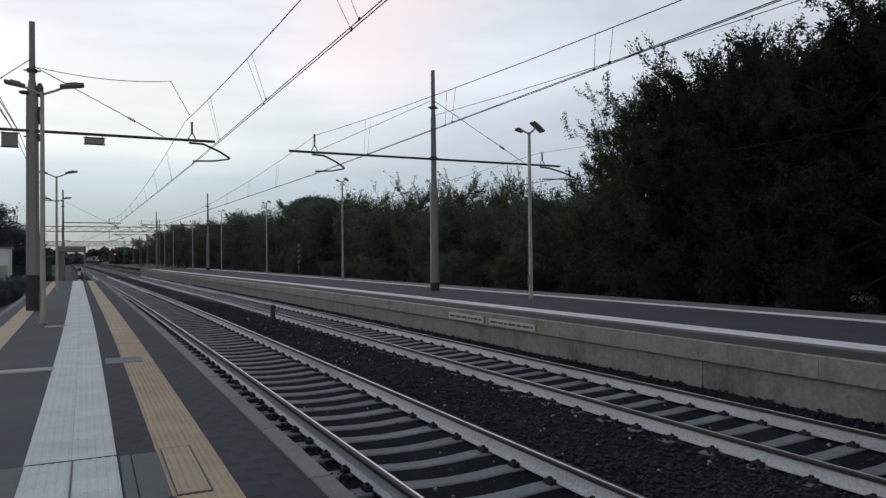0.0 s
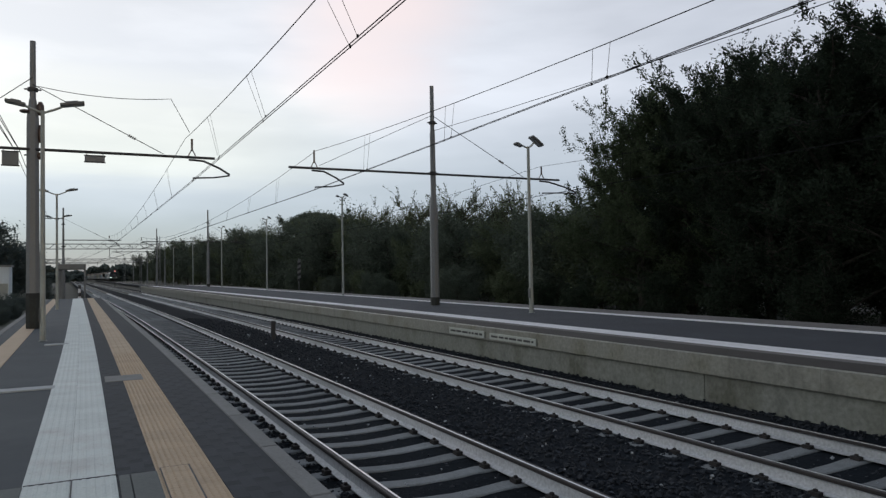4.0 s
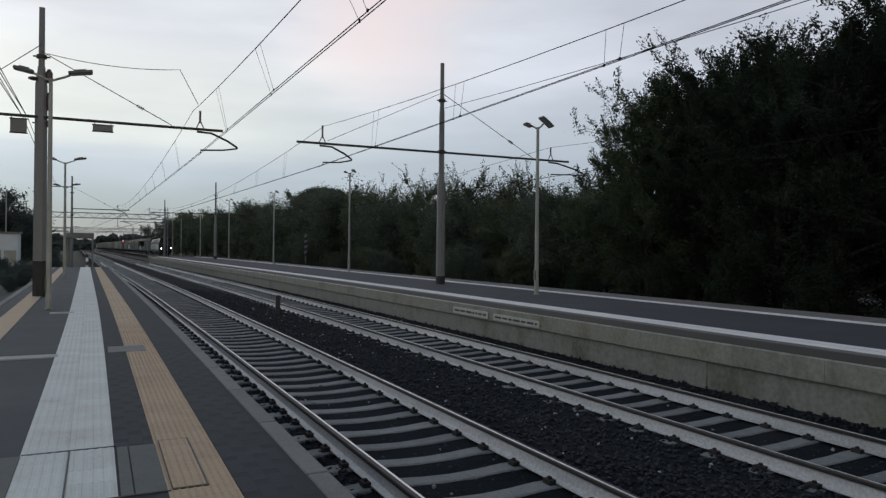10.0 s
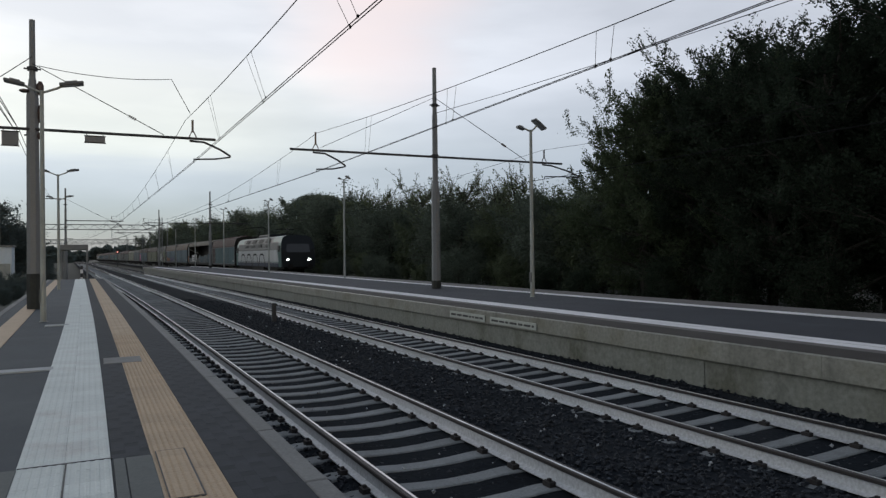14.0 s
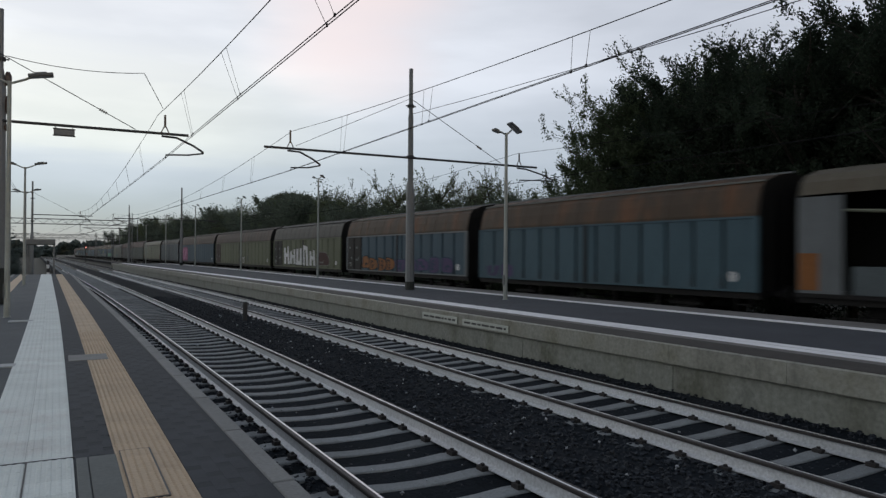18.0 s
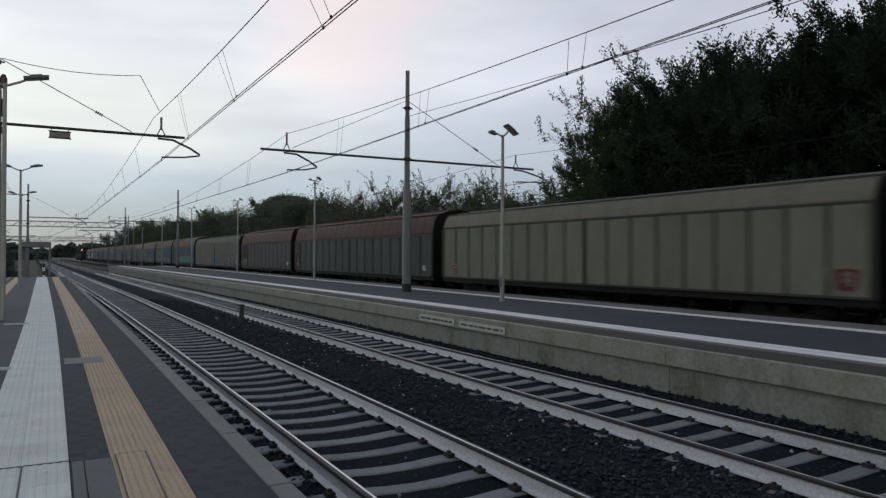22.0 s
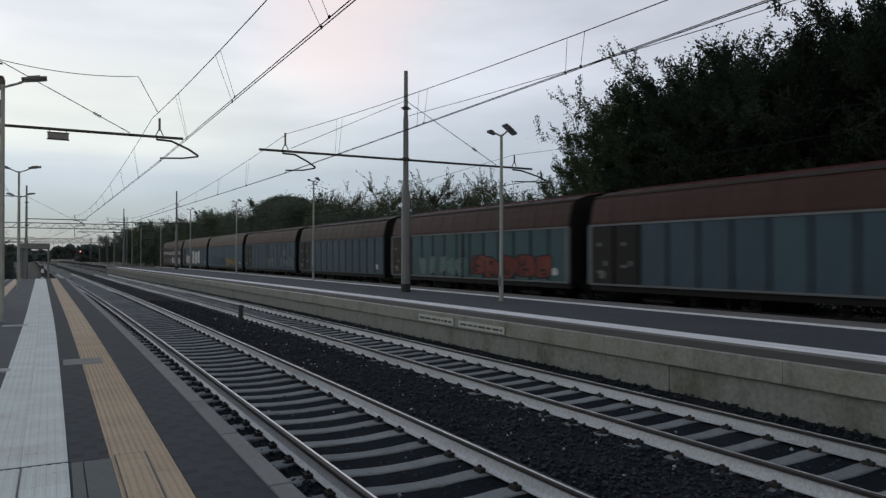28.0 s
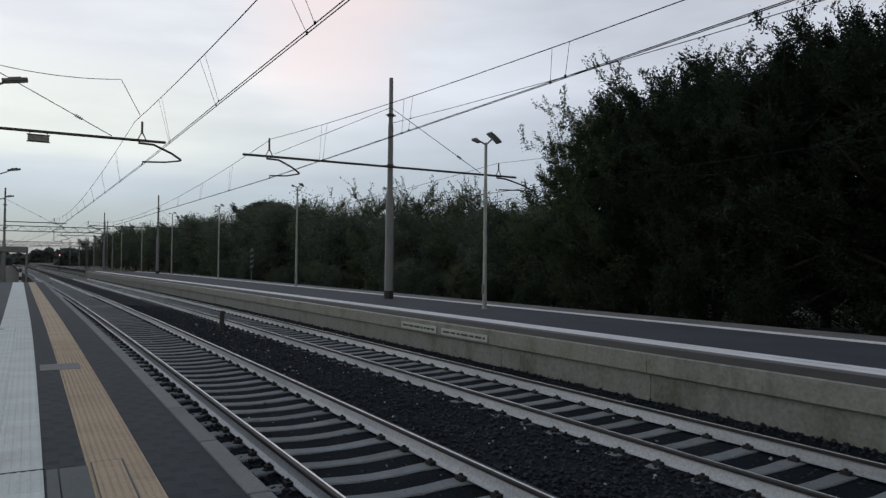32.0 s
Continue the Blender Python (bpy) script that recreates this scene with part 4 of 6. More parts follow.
def make_axlebox(bm):
    box(bm, -1.0, 1.0, -0.05, 0.05, 0.86, 0.96)
    for s in (-1, 1):
        box(bm, s * 1.02 - 0.1, s * 1.02 + 0.1, -0.16, 0.16, 0.32, 0.62, 0.03)
        box(bm, s * 1.04 - 0.05, s * 1.04 + 0.05, -0.6, 0.6, 0.62, 0.74, 0.02)
        for y in (-0.26, 0.26):
            box(bm, s * 1.0 - 0.05, s * 1.0 + 0.05, y - 0.04, y + 0.04, 0.3, 0.95)


def make_buffer(bm):
    tube(bm, [(0, 0, 0), (0, 0.38, 0)], 0.10, 8)
    tube(bm, [(0, 0.36, 0), (0, 0.56, 0)], 0.07, 8)
    tube(bm, [(0, 0.54, 0), (0, 0.60, 0)], 0.24, 12)


def make_frame(L):
    def f(bm):
        box(bm, -1.30, 1.30, -L / 2, L / 2, 0.98, 1.17)
        for s in (-1, 1):
            box(bm, s * 1.33 - 0.05, s * 1.33 + 0.05, -L / 2, L / 2, 0.92, 1.19)
            box(bm, s * 1.1 - 0.04, s * 1.1 + 0.04, -L * 0.22, L * 0.22, 0.52, 0.6)
            for y in (-L * 0.22, -L * 0.08, L * 0.08, L * 0.22):
                box(bm, s * 1.1 - 0.04, s * 1.1 + 0.04, y - 0.05, y + 0.05, 0.52, 0.98)
    return f


def running_gear(wagon, L, long):
    """Underframe, wheels, buffers: all near black."""
    place("underframe", (round(L, 2),), make_frame(L), P["black"], wagon)
    for s in (-1, 1):
        if long:
            b = place("bogie", (), make_bogie, P["black"], wagon, (0, s * (L / 2 - 2.6), 0))
            for y in (-0.9, 0.9):
                place("wheelset", (), make_wheelset, P["black"], b, (0, y, 0))
        else:
            b = place("axle_guard", (), make_axlebox, P["black"], wagon, (0, s * (L / 2 - 2.7), 0))
            place("wheelset", (), make_wheelset, P["black"], b)
        for x in (-0.875, 0.875):
            place("buffer", (), make_buffer, P["black"], wagon, (x, s * L / 2, 1.06), 0 if s > 0 else 180)


def make_ring(bm):
    n = 16
    for r0, r1 in ((0.075, 0.14),):
        vs = [[bm.verts.new((0, r * math.cos(2 * math.pi * i / n), r * math.sin(2 * math.pi * i / n))) for i in range(n)] for r in (r0, r1)]
        for i in range(n):
            bm.faces.new((vs[0][i], vs[0][(i + 1) % n], vs[1][(i + 1) % n], vs[1][i]))
    box(bm, -0.002, 0.004, -0.05, 0.05, -0.05, 0.05)


def ribbon(bm, pts, half, x):
    """A flat brush stroke along points, in the plane of the wagon side."""
    rim = []
    for i, p in enumerate(pts):
        a, b = Vector(pts[max(i - 1, 0)]), Vector(pts[min(i + 1, len(pts) - 1)])
        d = (b - a).normalized()
        nrm = Vector((-d.y, d.x)) * half
        e = d * half * (-0.7 if i == 0 else 0.7 if i == len(pts) - 1 else 0)
        q = Vector(p) + e
        rim.append((bm.verts.new((x, q.x + nrm.x, q.y + nrm.y)), bm.verts.new((x, q.x - nrm.x, q.y - nrm.y))))
    for (a, b), (c, d) in zip(rim, rim[1:]):
        bm.faces.new((a, c, d, b))


def graffiti(wagon, y0, y1, z0, z1, fill, line, letters, seed, style="block"):
    """A row of filled sprayed shapes from y0 to y1 (rearwards positive) on the platform side."""
    rng = random.Random(seed)
    w = (y1 - y0) / letters
    for i in range(letters):
        back, front = bmesh.new(), bmesh.new()
        lean = rng.uniform(-0.15, 0.15)
        width, height = w * (rng.uniform(0.45, 0.8) if style == "loose" else rng.uniform(0.84, 0.98)), (z1 - z0) * rng.uniform(0.75, 1.0)
        by, bz = y0 + w * i, z0 + rng.uniform(0, 0.10) * (z1 - z0)
        x = -W - 0.058 - 0.0008 * (i % 2)

        def at(u, v):
            return (by + u * width + lean * v * height, bz + v * height)
        if style == "tall":
            # upright strokes joined above or below
            k, bar = rng.uniform(0.36, 0.44), rng.choice((0.0, 0.38, 0.78))
            shapes = [[(0.02, 0.0), (k - 0.02, 0.0), (k - 0.06, 0.98), (0.08, 0.94)], [(1 - k, 0.0), (0.98, 0.02), (0.92, rng.uniform(0.72, 1.0)), (1.02 - k, 0.9)], [(0.2, bar), (0.8, bar + 0.02), (0.8, bar + 0.24), (0.2, bar + 0.2)]]
            cuts = []
        else:
            # a rounded bubble with lobes, and curved dark hooks drawn in it
            lobes, turn = rng.choice((2, 3, 3)), rng.uniform(0, 6.3)
            rim = []
            for k in range(22):
                a = 2 * math.pi * k / 22
                q = 1 + 0.13 * math.sin(lobes * a + turn) + rng.uniform(-0.04, 0.04)
                cx, cy = math.cos(a), math.sin(a)
                rim.append((0.5 + 0.52 * q * math.copysign(abs(cx) ** 0.55, cx), 0.5 + 0.50 * q * math.copysign(abs(cy) ** 0.6, cy)))
            shapes = [rim]
            cuts = []
            for k in range(rng.choice((1, 2, 2))):
                cu, cv, ru, rv, a0 = 0.5 + rng.uniform(-0.12, 0.12), 0.3 + 0.38 * k + rng.uniform(-0.05, 0.05), rng.uniform(0.10, 0.22), rng.uniform(0.08, 0.16), rng.uniform(0, 6.3)
                cuts.append([(cu + ru * math.cos(a0 + 0.55 * j), cv + rv * math.sin(a0 + 0.55 * j)) for j in range(8)])
            cuts.append([(rng.uniform(0.86, 0.98), 0.08), (rng.uniform(0.80, 0.95), 0.5), (rng.uniform(0.86, 0.98), 0.9)])
        for sh in shapes:
            cu, cv = sum(p[0] for p in sh) / len(sh), sum(p[1] for p in sh) / len(sh)
            front.faces.new([front.verts.new((x, *at(u, v))) for u, v in sh])
            gu, gv = 1 + 0.09 / max(width, 0.3), 1 + 0.09 / height
            back.faces.new([back.verts.new((x + 0.005, *at(cu + (u - cu) * gu, cv + (v - cv) * gv))) for u, v in sh])
        for c in cuts:
            ribbon(back, [at(u, v) for u, v in c], 0.045, x - 0.003)
        letter = part("graffiti_shape", front, P[fill], wagon, "sprayed " + fill + " shape")
        part("outline", back, P[line], letter)


def sprayed_word(wagon, word, y_rear, z, height, width, mat):
    """Plain sprayed block letters, read from the platform."""
    cu = bpy.data.curves.new("word", "FONT")
    cu.body, cu.size, cu.offset, cu.space_character = word, 1.0, 0.022, 1.02
    tmp = new("word", cu)
    me = bpy.data.meshes.new_from_object(tmp.evaluated_get(bpy.context.evaluated_depsgraph_get()))
    bpy.data.objects.remove(tmp)
    xs = [v.co.x for v in me.vertices]
    zs = [v.co.y for v in me.vertices]
    for v in me.vertices:
        u, q = (v.co.x - min(xs)) / (max(xs) - min(xs)), (v.co.y - min(zs)) / (max(zs) - min(zs))
        v.co = (-W - 0.064, y_rear - u * width, z + q * height)
    ob = attach("sprayed_word", me, P[mat], wagon, "pale pink sprayed word")
    return ob


def build_wagon(L, side, roof, label, trim=None, bay=None, bays=2, panels=None, tags=(), ring=True, divider=True, bay_end=1, word=None, patch=None, eave=ZE, ridge=ZT):
    """A sliding-wall goods wagon; local y points to its rear. bay: paint of the end bay."""
    long = L > 18
    body = L - 1.05
    wagon = empty("sliding_wall_wagon")
    tagged(wagon, label, "goods wagon", group="wagons of the goods train")
    running_gear(wagon, L - 1.0, long)
    place("roof", (round(body, 2), eave), make_roof(body, 0.95, 0, eave, ridge), P[roof], wagon)
    # near-black end walls, whatever the colour of the sides
    end_walls(wagon, body, P["near_black"], eave, ridge)
    # platform side: two sliding walls of pressed panels
    n = panels or (18 if long else 13)
    pw = (body - 0.10) / n
    h = eave - ZB - 0.10
    for i in range(n):
        y = -body / 2 + 0.05 + pw * (i + 0.5)
        in_bay = bay and (i >= n - bays if bay_end > 0 else i < bays)
        place("side_panel", (round(pw, 3), round(h, 3)), make_panel(pw, h), P[bay] if in_bay else P[side], wagon, (-W, y, ZB + 0.05))
    for s, mat in ((-1, None), (1, None)):
        def rail_bar(bm, z=0):
            box(bm, -0.05, 0.02, -body / 2, body / 2, -0.03, 0.03)
        place("eave_rail", (round(body, 2),), rail_bar, P[trim or side], wagon, (-W - 0.01, 0, eave - 0.01) if s < 0 else (W, 0, eave - 0.01))
        place("sill_rail", (round(body, 2),), rail_bar, P[trim if trim else side], wagon, (-W - 0.01, 0, ZB + 0.02) if s < 0 else (W, 0, ZB + 0.02))

    def plain(bm):
        box(bm, -0.02, 0.02, -body / 2, body / 2, ZB, eave)
    place("far_side_wall", (round(body, 2), eave), plain, P[side], wagon, (W - 0.02, 0, 0))

    # ash gutter on rusty roofs: sky light on the roof edge, painted in
    def gutter(bm):
        box(bm, -0.03, 0.03, -body / 2, body / 2, -0.025, 0.025)
    for s in (-1, 1):
        place("rain_gutter", (round(body, 2),), gutter, P["ash" if roof == "r_rust" else "r_grey" if trim else "black"], wagon, (s * (W - 0.27), 0, eave + 0.785 * (ridge - eave)))

    # pale strips put the sky's light along the roof top into the colour
    def cap(bm):
        box(bm, -0.06, 0.06, -body / 2, body / 2, ridge - 0.02, ridge + 0.04, 0.01)
    red_top = roof == "r_red"
    place("ridge_strip", (round(body, 2), ridge), cap, P["ridge_red" if red_top else "trim" if trim or roof == "r_rust" else "r_grey"], wagon, label="red strip along the ridge" if red_top else "strip along the ridge")

    # black sheet added behind the panels so that their gaps read dark
    def backing(bm):
        box(bm, 0.0, 0.03, -body / 2, body / 2, ZB, eave)
    place("inner_wall", (round(body, 2), eave), backing, P["ink"], wagon, (-W + 0.022, 0, 0))

    def post(bm):
        box(bm, -0.07, 0.02, -0.08, 0.08, ZB + 0.02, eave - 0.02)
    for y in ((-body / 2 + 0.06, 0.0, body / 2 - 0.06) if divider else (-body / 2 + 0.06, body / 2 - 0.06)):
        place("door_post", (eave,), post, P["ink"] if y == 0 else P[trim or side], wagon, (-W, y, 0))

    def step(bm):
        for z in (0.45, 0.75):
            box(bm, -0.03, 0.03, -0.2, 0.2, z, z + 0.03)
        for y in (-0.2, 0.2):
            box(bm, -0.02, 0.02, y - 0.015, y + 0.015, 0.45, 1.0)
    for s in (-1, 1):
        place("footstep", (), step, P["black"], wagon, (-W + 0.05, s * (body / 2 - 0.5), 0))
    if bay:
        for k in range(bays):
            y = bay_end * (body / 2 - 0.05 - pw * (k + 0.5))
            for dy, z, w_, h_ in ((0.12, 1.25, 0.14, 0.12), (-0.16, 0.62, 0.10, 0.16), (0.1, 0.36 + 0.2 * k, 0.2, 0.10)):
                def label_plate(bm, w_=w_, h_=h_):
                    box(bm, -0.008, 0.0, -w_ / 2, w_ / 2, 0, h_)
                place("label_plate", (w_, h_), label_plate, P["trim"], wagon, (-W - 0.046, y + dy, ZB + z))
        place("ring_mark", (), make_ring, P["ash"], wagon, (-W - 0.052, bay_end * (body / 2 - 0.62), ZB + 0.34))
    if ring:
        place("ring_mark", (), make_ring, P["white"], wagon, (-W - 0.052, -body / 2 + 0.75, ZB + 0.38), 0, "white ring mark")
    if patch:
        ya, yb, col = patch
        bm = bmesh.new()
        outline = [(ya, ZB + 0.06), (yb, ZB + 0.06), (yb - 0.05, ZE - 0.5), (yb + 0.4, ZE - 0.22), (ya - 1.0, ZE - 0.25), (ya - 0.9, ZB + 0.75), (ya - 0.1, ZB + 0.7)]
        bm.faces.new([bm.verts.new((-W - 0.056, y, z)) for y, z in outline])
        part("sprayed_ground", bm, P[col], wagon, "pink sprayed ground")
    if word:
        sprayed_word(wagon, *word)
    for k, tg in enumerate(tags):
        graffiti(wagon, *tg[:7], int(L * 10) + 17 * k + len(label), *tg[7:])
    return wagon


def build_open_wagon(L):
    """The wagon with its walls slid away: a tan roof over low partitions."""
    body = L - 1.05
    wagon = empty("open_side_wagon")
    tagged(wagon, "goods wagon with open side, tan roof and sprayed low panels", "goods wagon", group="wagons of the goods train")
    running_gear(wagon, L - 1.0, True)
    place("roof", (round(body, 2), 2), make_roof(body, 0.95, 2), P["r_open"], wagon, label="tan roof with an open eave")
    end_walls(wagon, body, P["r_grey"])

    def inner(bm):
        box(bm, 0.3, 0.36, -body / 2 + 0.05, body / 2 - 0.05, ZB, ZE + 0.9)
    place("partition", (round(body, 2),), inner, P["near_black"], wagon)

    def corner(bm):
        box(bm, -0.04, 0.03, -0.55, 0.55, ZB, ZE + 0.40, 0.01)
    for s in (-1, 1):
        place("corner_panel", (), corner, P["trim"], wagon, (-W, s * (body / 2 - 0.6), 0))
    n = 12
    pw = (body - 2.6) / n
    rng = random.Random(5)
    for i in range(n):
        h = rng.choice((0.85, 0.95, 1.05, 1.05, 1.15)) if i < 6 else rng.choice((0.66, 0.72))

        def low(bm, h=h):
            box(bm, -0.03, 0.03, -pw / 2 + 0.05, pw / 2 - 0.05, 0, h, 0.015)
        place("low_panel", (round(h, 2),), low, P[rng.choice(("grey", "pale", "slate", "slate"))], wagon, (-W + 0.05, -body / 2 + 1.3 + pw * (i + 0.5), ZB + 0.04))

    def bar(bm):
        box(bm, -0.03, 0.03, -body / 2, body / 2, -0.05, 0.05)
    place("sill_rail", (round(body, 2), 1), bar, P["black"], wagon, (-W - 0.02, 0, ZB))

    def brace(bm):
        tube(bm, [(0, 0, ZE - 0.55), (0, body * 0.42, ZE + 0.05)], 0.035, 5)
    place("slanting_rail", (round(body, 2),), brace, P["khaki"], wagon, (-W + 0.02, 0.4, 0))
    def sheet(bm):
        box(bm, -0.012, 0.0, 0.0, 0.5, ZB + 0.12, ZB + 1.0, 0.004)
    place("orange_sheet", (), sheet, P["orange"], wagon, (-W - 0.04, body / 2 - 0.58, 0), label="orange sheet on the corner panel")
    graffiti(wagon, 1.6, 6.0, ZB + 0.12, ZB + 1.30, "white", "ink", 4, 91)
    graffiti(wagon, -7.6, -0.6, ZB + 0.12, ZB + 0.95, "slate", "ash", 6, 47)
    return wagon


def build_loco(L):
    """The electric locomotive: green cabs, white flanks, a grey band, roof gear."""
    loco = empty("electric_locomotive")
    tagged(loco, "electric locomotive in green and white with lit headlights", "locomotive")
    h = L / 2
    body = L - 0.7
    hb = body / 2

    def shell(y0, y1, slope0, slope1, inset=0.0):
        def f(bm):
            half = [(-1.48 + inset, 1.02), (-1.50 + inset, 2.55), (-1.42 + inset, 3.15), (-1.22 + inset, 3.62), (-0.85, 3.78), (0, 3.84)]
            prof = half + [(-x, z) for x, z in half[-2::-1]]
            for_y = []
            for y, s in ((y0, slope0), (y1, slope1)):
                for_y.append([bm.verts.new((x, y + s * max(0, (z - 1.9)) ** 1.2 + (0.25 * s * max(0, 1.9 - z)), z)) for x, z in prof])
            a, b = for_y
            k = len(prof)
            for i in range(k):
                j = (i + 1) % k
                bm.faces.new((a[i], b[i], b[j], a[j]))
            bm.faces.new(a[::-1])
            bm.faces.new(b)
        return f
    place("cab", (0,), shell(-hb, -hb + 3.4, 0.28, 0), P["loco_green"], loco, label="green cab with a sloping front")
    place("cab", (1,), shell(hb - 3.4, hb, 0, -0.28), P["loco_green"], loco, label="green cab with a sloping front")
    # plate added over the green front; its dark colour stands for shade
    place("front_panel", (), shell(-hb - 0.015, -hb + 0.01, 0.28, 0.28), P["loco_grey"], loco, label="plate over the cab front, shade put into its dark colour")
    place("body", (), shell(-hb + 3.4, hb - 3.4, 0, 0, 0.005), P["loco_grey"], loco, label="grey body")

    def flank(bm):
        f, r = -hb + 1.0, hb - 1.0
        loop = [(f, 1.46), (r, 1.46), (r - 0.42, 2.51), (f + 0.42, 2.51)]
        rings = [[bm.verts.new((x, y, z)) for y, z in loop] for x in (-0.012, 0.012)]
        bm.faces.new(rings[0])
        bm.faces.new(rings[1][::-1])
        for i in range(4):
            j = (i + 1) % 4
            bm.faces.new((rings[0][i], rings[1][i], rings[1][j], rings[0][j]))
        box(bm, -0.016, 0.012, f + 0.05, r - 0.05, 1.36, 1.40)

    def band(bm, k):
        # dark band over the flanks, round the cab windows
        for y0, y1 in (((-hb + 0.95, -hb + 3.4), (hb - 3.4, hb - 0.95))[k],):
            pts = [(-1.515, 2.53), (-1.435, 3.15), (-1.40, 3.24)]
            a = [bm.verts.new((x, y0 + (0.5 if y0 < 0 else 0) * max(0, z - 2.58), z)) for x, z in pts]
            b = [bm.verts.new((x, y1 - (0.5 if y1 > 0 else 0) * max(0, z - 2.58), z)) for x, z in pts]
            for i in range(2):
                bm.faces.new((a[i], a[i + 1], b[i + 1], b[i]))
    for k in (0, 1):
        place("dark_band", (k,), lambda bm, k=k: band(bm, k), P["loco_grey"], loco, label="dark band round the cab window")
    for s in (-1, 1):
        place("white_flank", (), flank, P["loco_white"], loco, (s * 1.50, 0, 0), label="white flank")

    def stripe(bm):
        box(bm, -0.012, 0.012, -hb + 1.1, hb - 1.1, 1.02, 1.34)
    for s in (-1, 1):
        place("blue_stripe", (), stripe, P["loco_blue"], loco, (s * 1.50, 0, 0))
    for i in range(4):
        def grille(bm):
            box(bm, -0.02, 0.02, -0.75, 0.75, 2.78, 3.08, 0.01)
            for k in range(5):
                box(bm, -0.035, 0.01, -0.7, 0.7, 2.81 + 0.055 * k, 2.83 + 0.055 * k)
        place("air_grille", (), grille, P["loco_grey"], loco, (-1.455, -hb + 5.0 + i * (body - 10) / 3, 0))
    for s in (-1, 1):
        def screen(bm):
            vs = [bm.verts.new(p) for p in ((-1.05, 0, 0), (1.05, 0, 0), (1.0, 0.22, 0.75), (-1.0, 0.22, 0.75))]
            bm.faces.new(vs)
            us = [bm.verts.new((v.co.x, v.co.y + 0.03, v.co.z)) for v in vs]
            bm.faces.new(us[::-1])
            for i in range(4):
                j = (i + 1) % 4
                bm.faces.new((vs[i], us[i], us[j], vs[j]))
        place("windscreen", (), screen, M_GLASS, loco, (0, s * (hb - 0.05), 2.28), 0 if s < 0 else 180)
        def cabwin(bm):
            box(bm, -0.02, 0.02, -0.36, 0.36, 2.35, 2.88, 0.004)
        for x in (-1, 1):
            place("cab_window", (), cabwin, P["ink"], loco, (x * 1.50, s * (hb - 0.85), 0))
            def door(bm):
                box(bm, -0.014, 0.014, -0.34, 0.34, 1.56, 2.50, 0.004)
            place("cab_door", (), door, P["loco_white"], loco, (x * 1.503, s * (hb - 2.15), 0))
        for x in (-0.95, 0.95):
            def lamp(bm):
                tube(bm, [(0, -0.05, 0), (0, 0.05, 0)], 0.14, 12)
            def lens(bm):
                tube(bm, [(0, -0.065, 0), (0, -0.05, 0)], 0.085, 12)
            hl = place("headlight", (), lamp, P["loco_grey"], loco, (x, s * (hb + 0.02), 1.67), 0 if s < 0 else 180)
            place("headlight_lens", (s,), lens, M_HEADLIGHT if s < 0 else M_LENS, hl, label="glowing lens" if s < 0 else "")
            place("buffer", (), make_buffer, P["black"], loco, (x * 0.92, s * (hb - 0.02), 1.06), 0 if s > 0 else 180)
        def bogie(bm):
            for q in (-1, 1):
                box(bm, q * 1.12 - 0.07, q * 1.12 + 0.07, -1.9, 1.9, 0.5, 0.85, 0.03)
                for y in (-1.3, 1.3):
                    box(bm, q * 1.14 - 0.12, q * 1.14 + 0.12, y - 0.22, y + 0.22, 0.36, 0.8, 0.04)
        b = place("loco_bogie", (), bogie, P["black"], loco, (0, s * (hb - 4.2), 0))
        for y in (-1.3, 1.3):
            place("wheelset", (), make_wheelset, P["black"], b, (0, y, 0))
        def panto(bm):
            box(bm, -0.6, 0.6, -0.5, 0.5, 3.95, 4.02)
            for x in (-0.5, 0.5):
                for y in (-0.45, 0.45):
                    tube(bm, [(x, y, 3.7), (x, y, 3.96)], 0.05, 6)
            z1 = 4.45 if s < 0 else 5.0
            tube(bm, [(0, 0.4, 4.02), (0, -0.9, (4.02 + z1) / 2 + 0.05), (0, 0.3, z1)], 0.035, 6)
            for y in (0.15, 0.45):
                tube(bm, [(-0.85, y, z1 - 0.08), (-0.6, y, z1), (0.6, y, z1), (0.85, y, z1 - 0.08)], 0.03, 6)
        place("pantograph", (s,), panto, P["ink"], loco, (0, s * (hb - 4.0), 0))

    def belly(bm):
        box(bm, -1.35, 1.35, -2.4, 2.4, 0.45, 1.02, 0.05)
        box(bm, -1.2, 1.2, -hb + 0.3, hb - 0.3, 0.85, 1.05)
    place("underbody", (), belly, P["black"], loco)

    def gear(bm):
        box(bm, -0.7, 0.7, -2.2, 2.2, 3.78, 4.05, 0.05)
        for y in (-3.2, -2.6, 2.6, 3.2):
            tube(bm, [(0.5, y, 3.75), (0.5, y, 4.05)], 0.07, 8)
    place("roof_equipment", (), gear, P["loco_grey"], loco)

    def skylight(bm):
        # a dark slanted opening in the shoulder of the roof
        a, b = Vector((-1.428, 0, 3.22)), Vector((-1.262, 0, 3.58))
        out = Vector((-0.012, 0, 0.005))
        rim = [a + Vector((0, -0.80, 0)), a + Vector((0, 0.80, 0)), b + Vector((0, 0.62, 0)), b + Vector((0, -0.98, 0))]
        lo, hi = [bm.verts.new(p) for p in rim], [bm.verts.new(p + out) for p in rim]
        bm.faces.new(hi)
        for i in range(4):
            j = (i + 1) % 4
            bm.faces.new((lo[i], lo[j], hi[j], hi[i]))
    for i in range(4):
        place("roof_opening", (), skylight, P["ink"], loco, (0, -4.2 + 2.8 * i, 0), label="dark slanted roof opening")

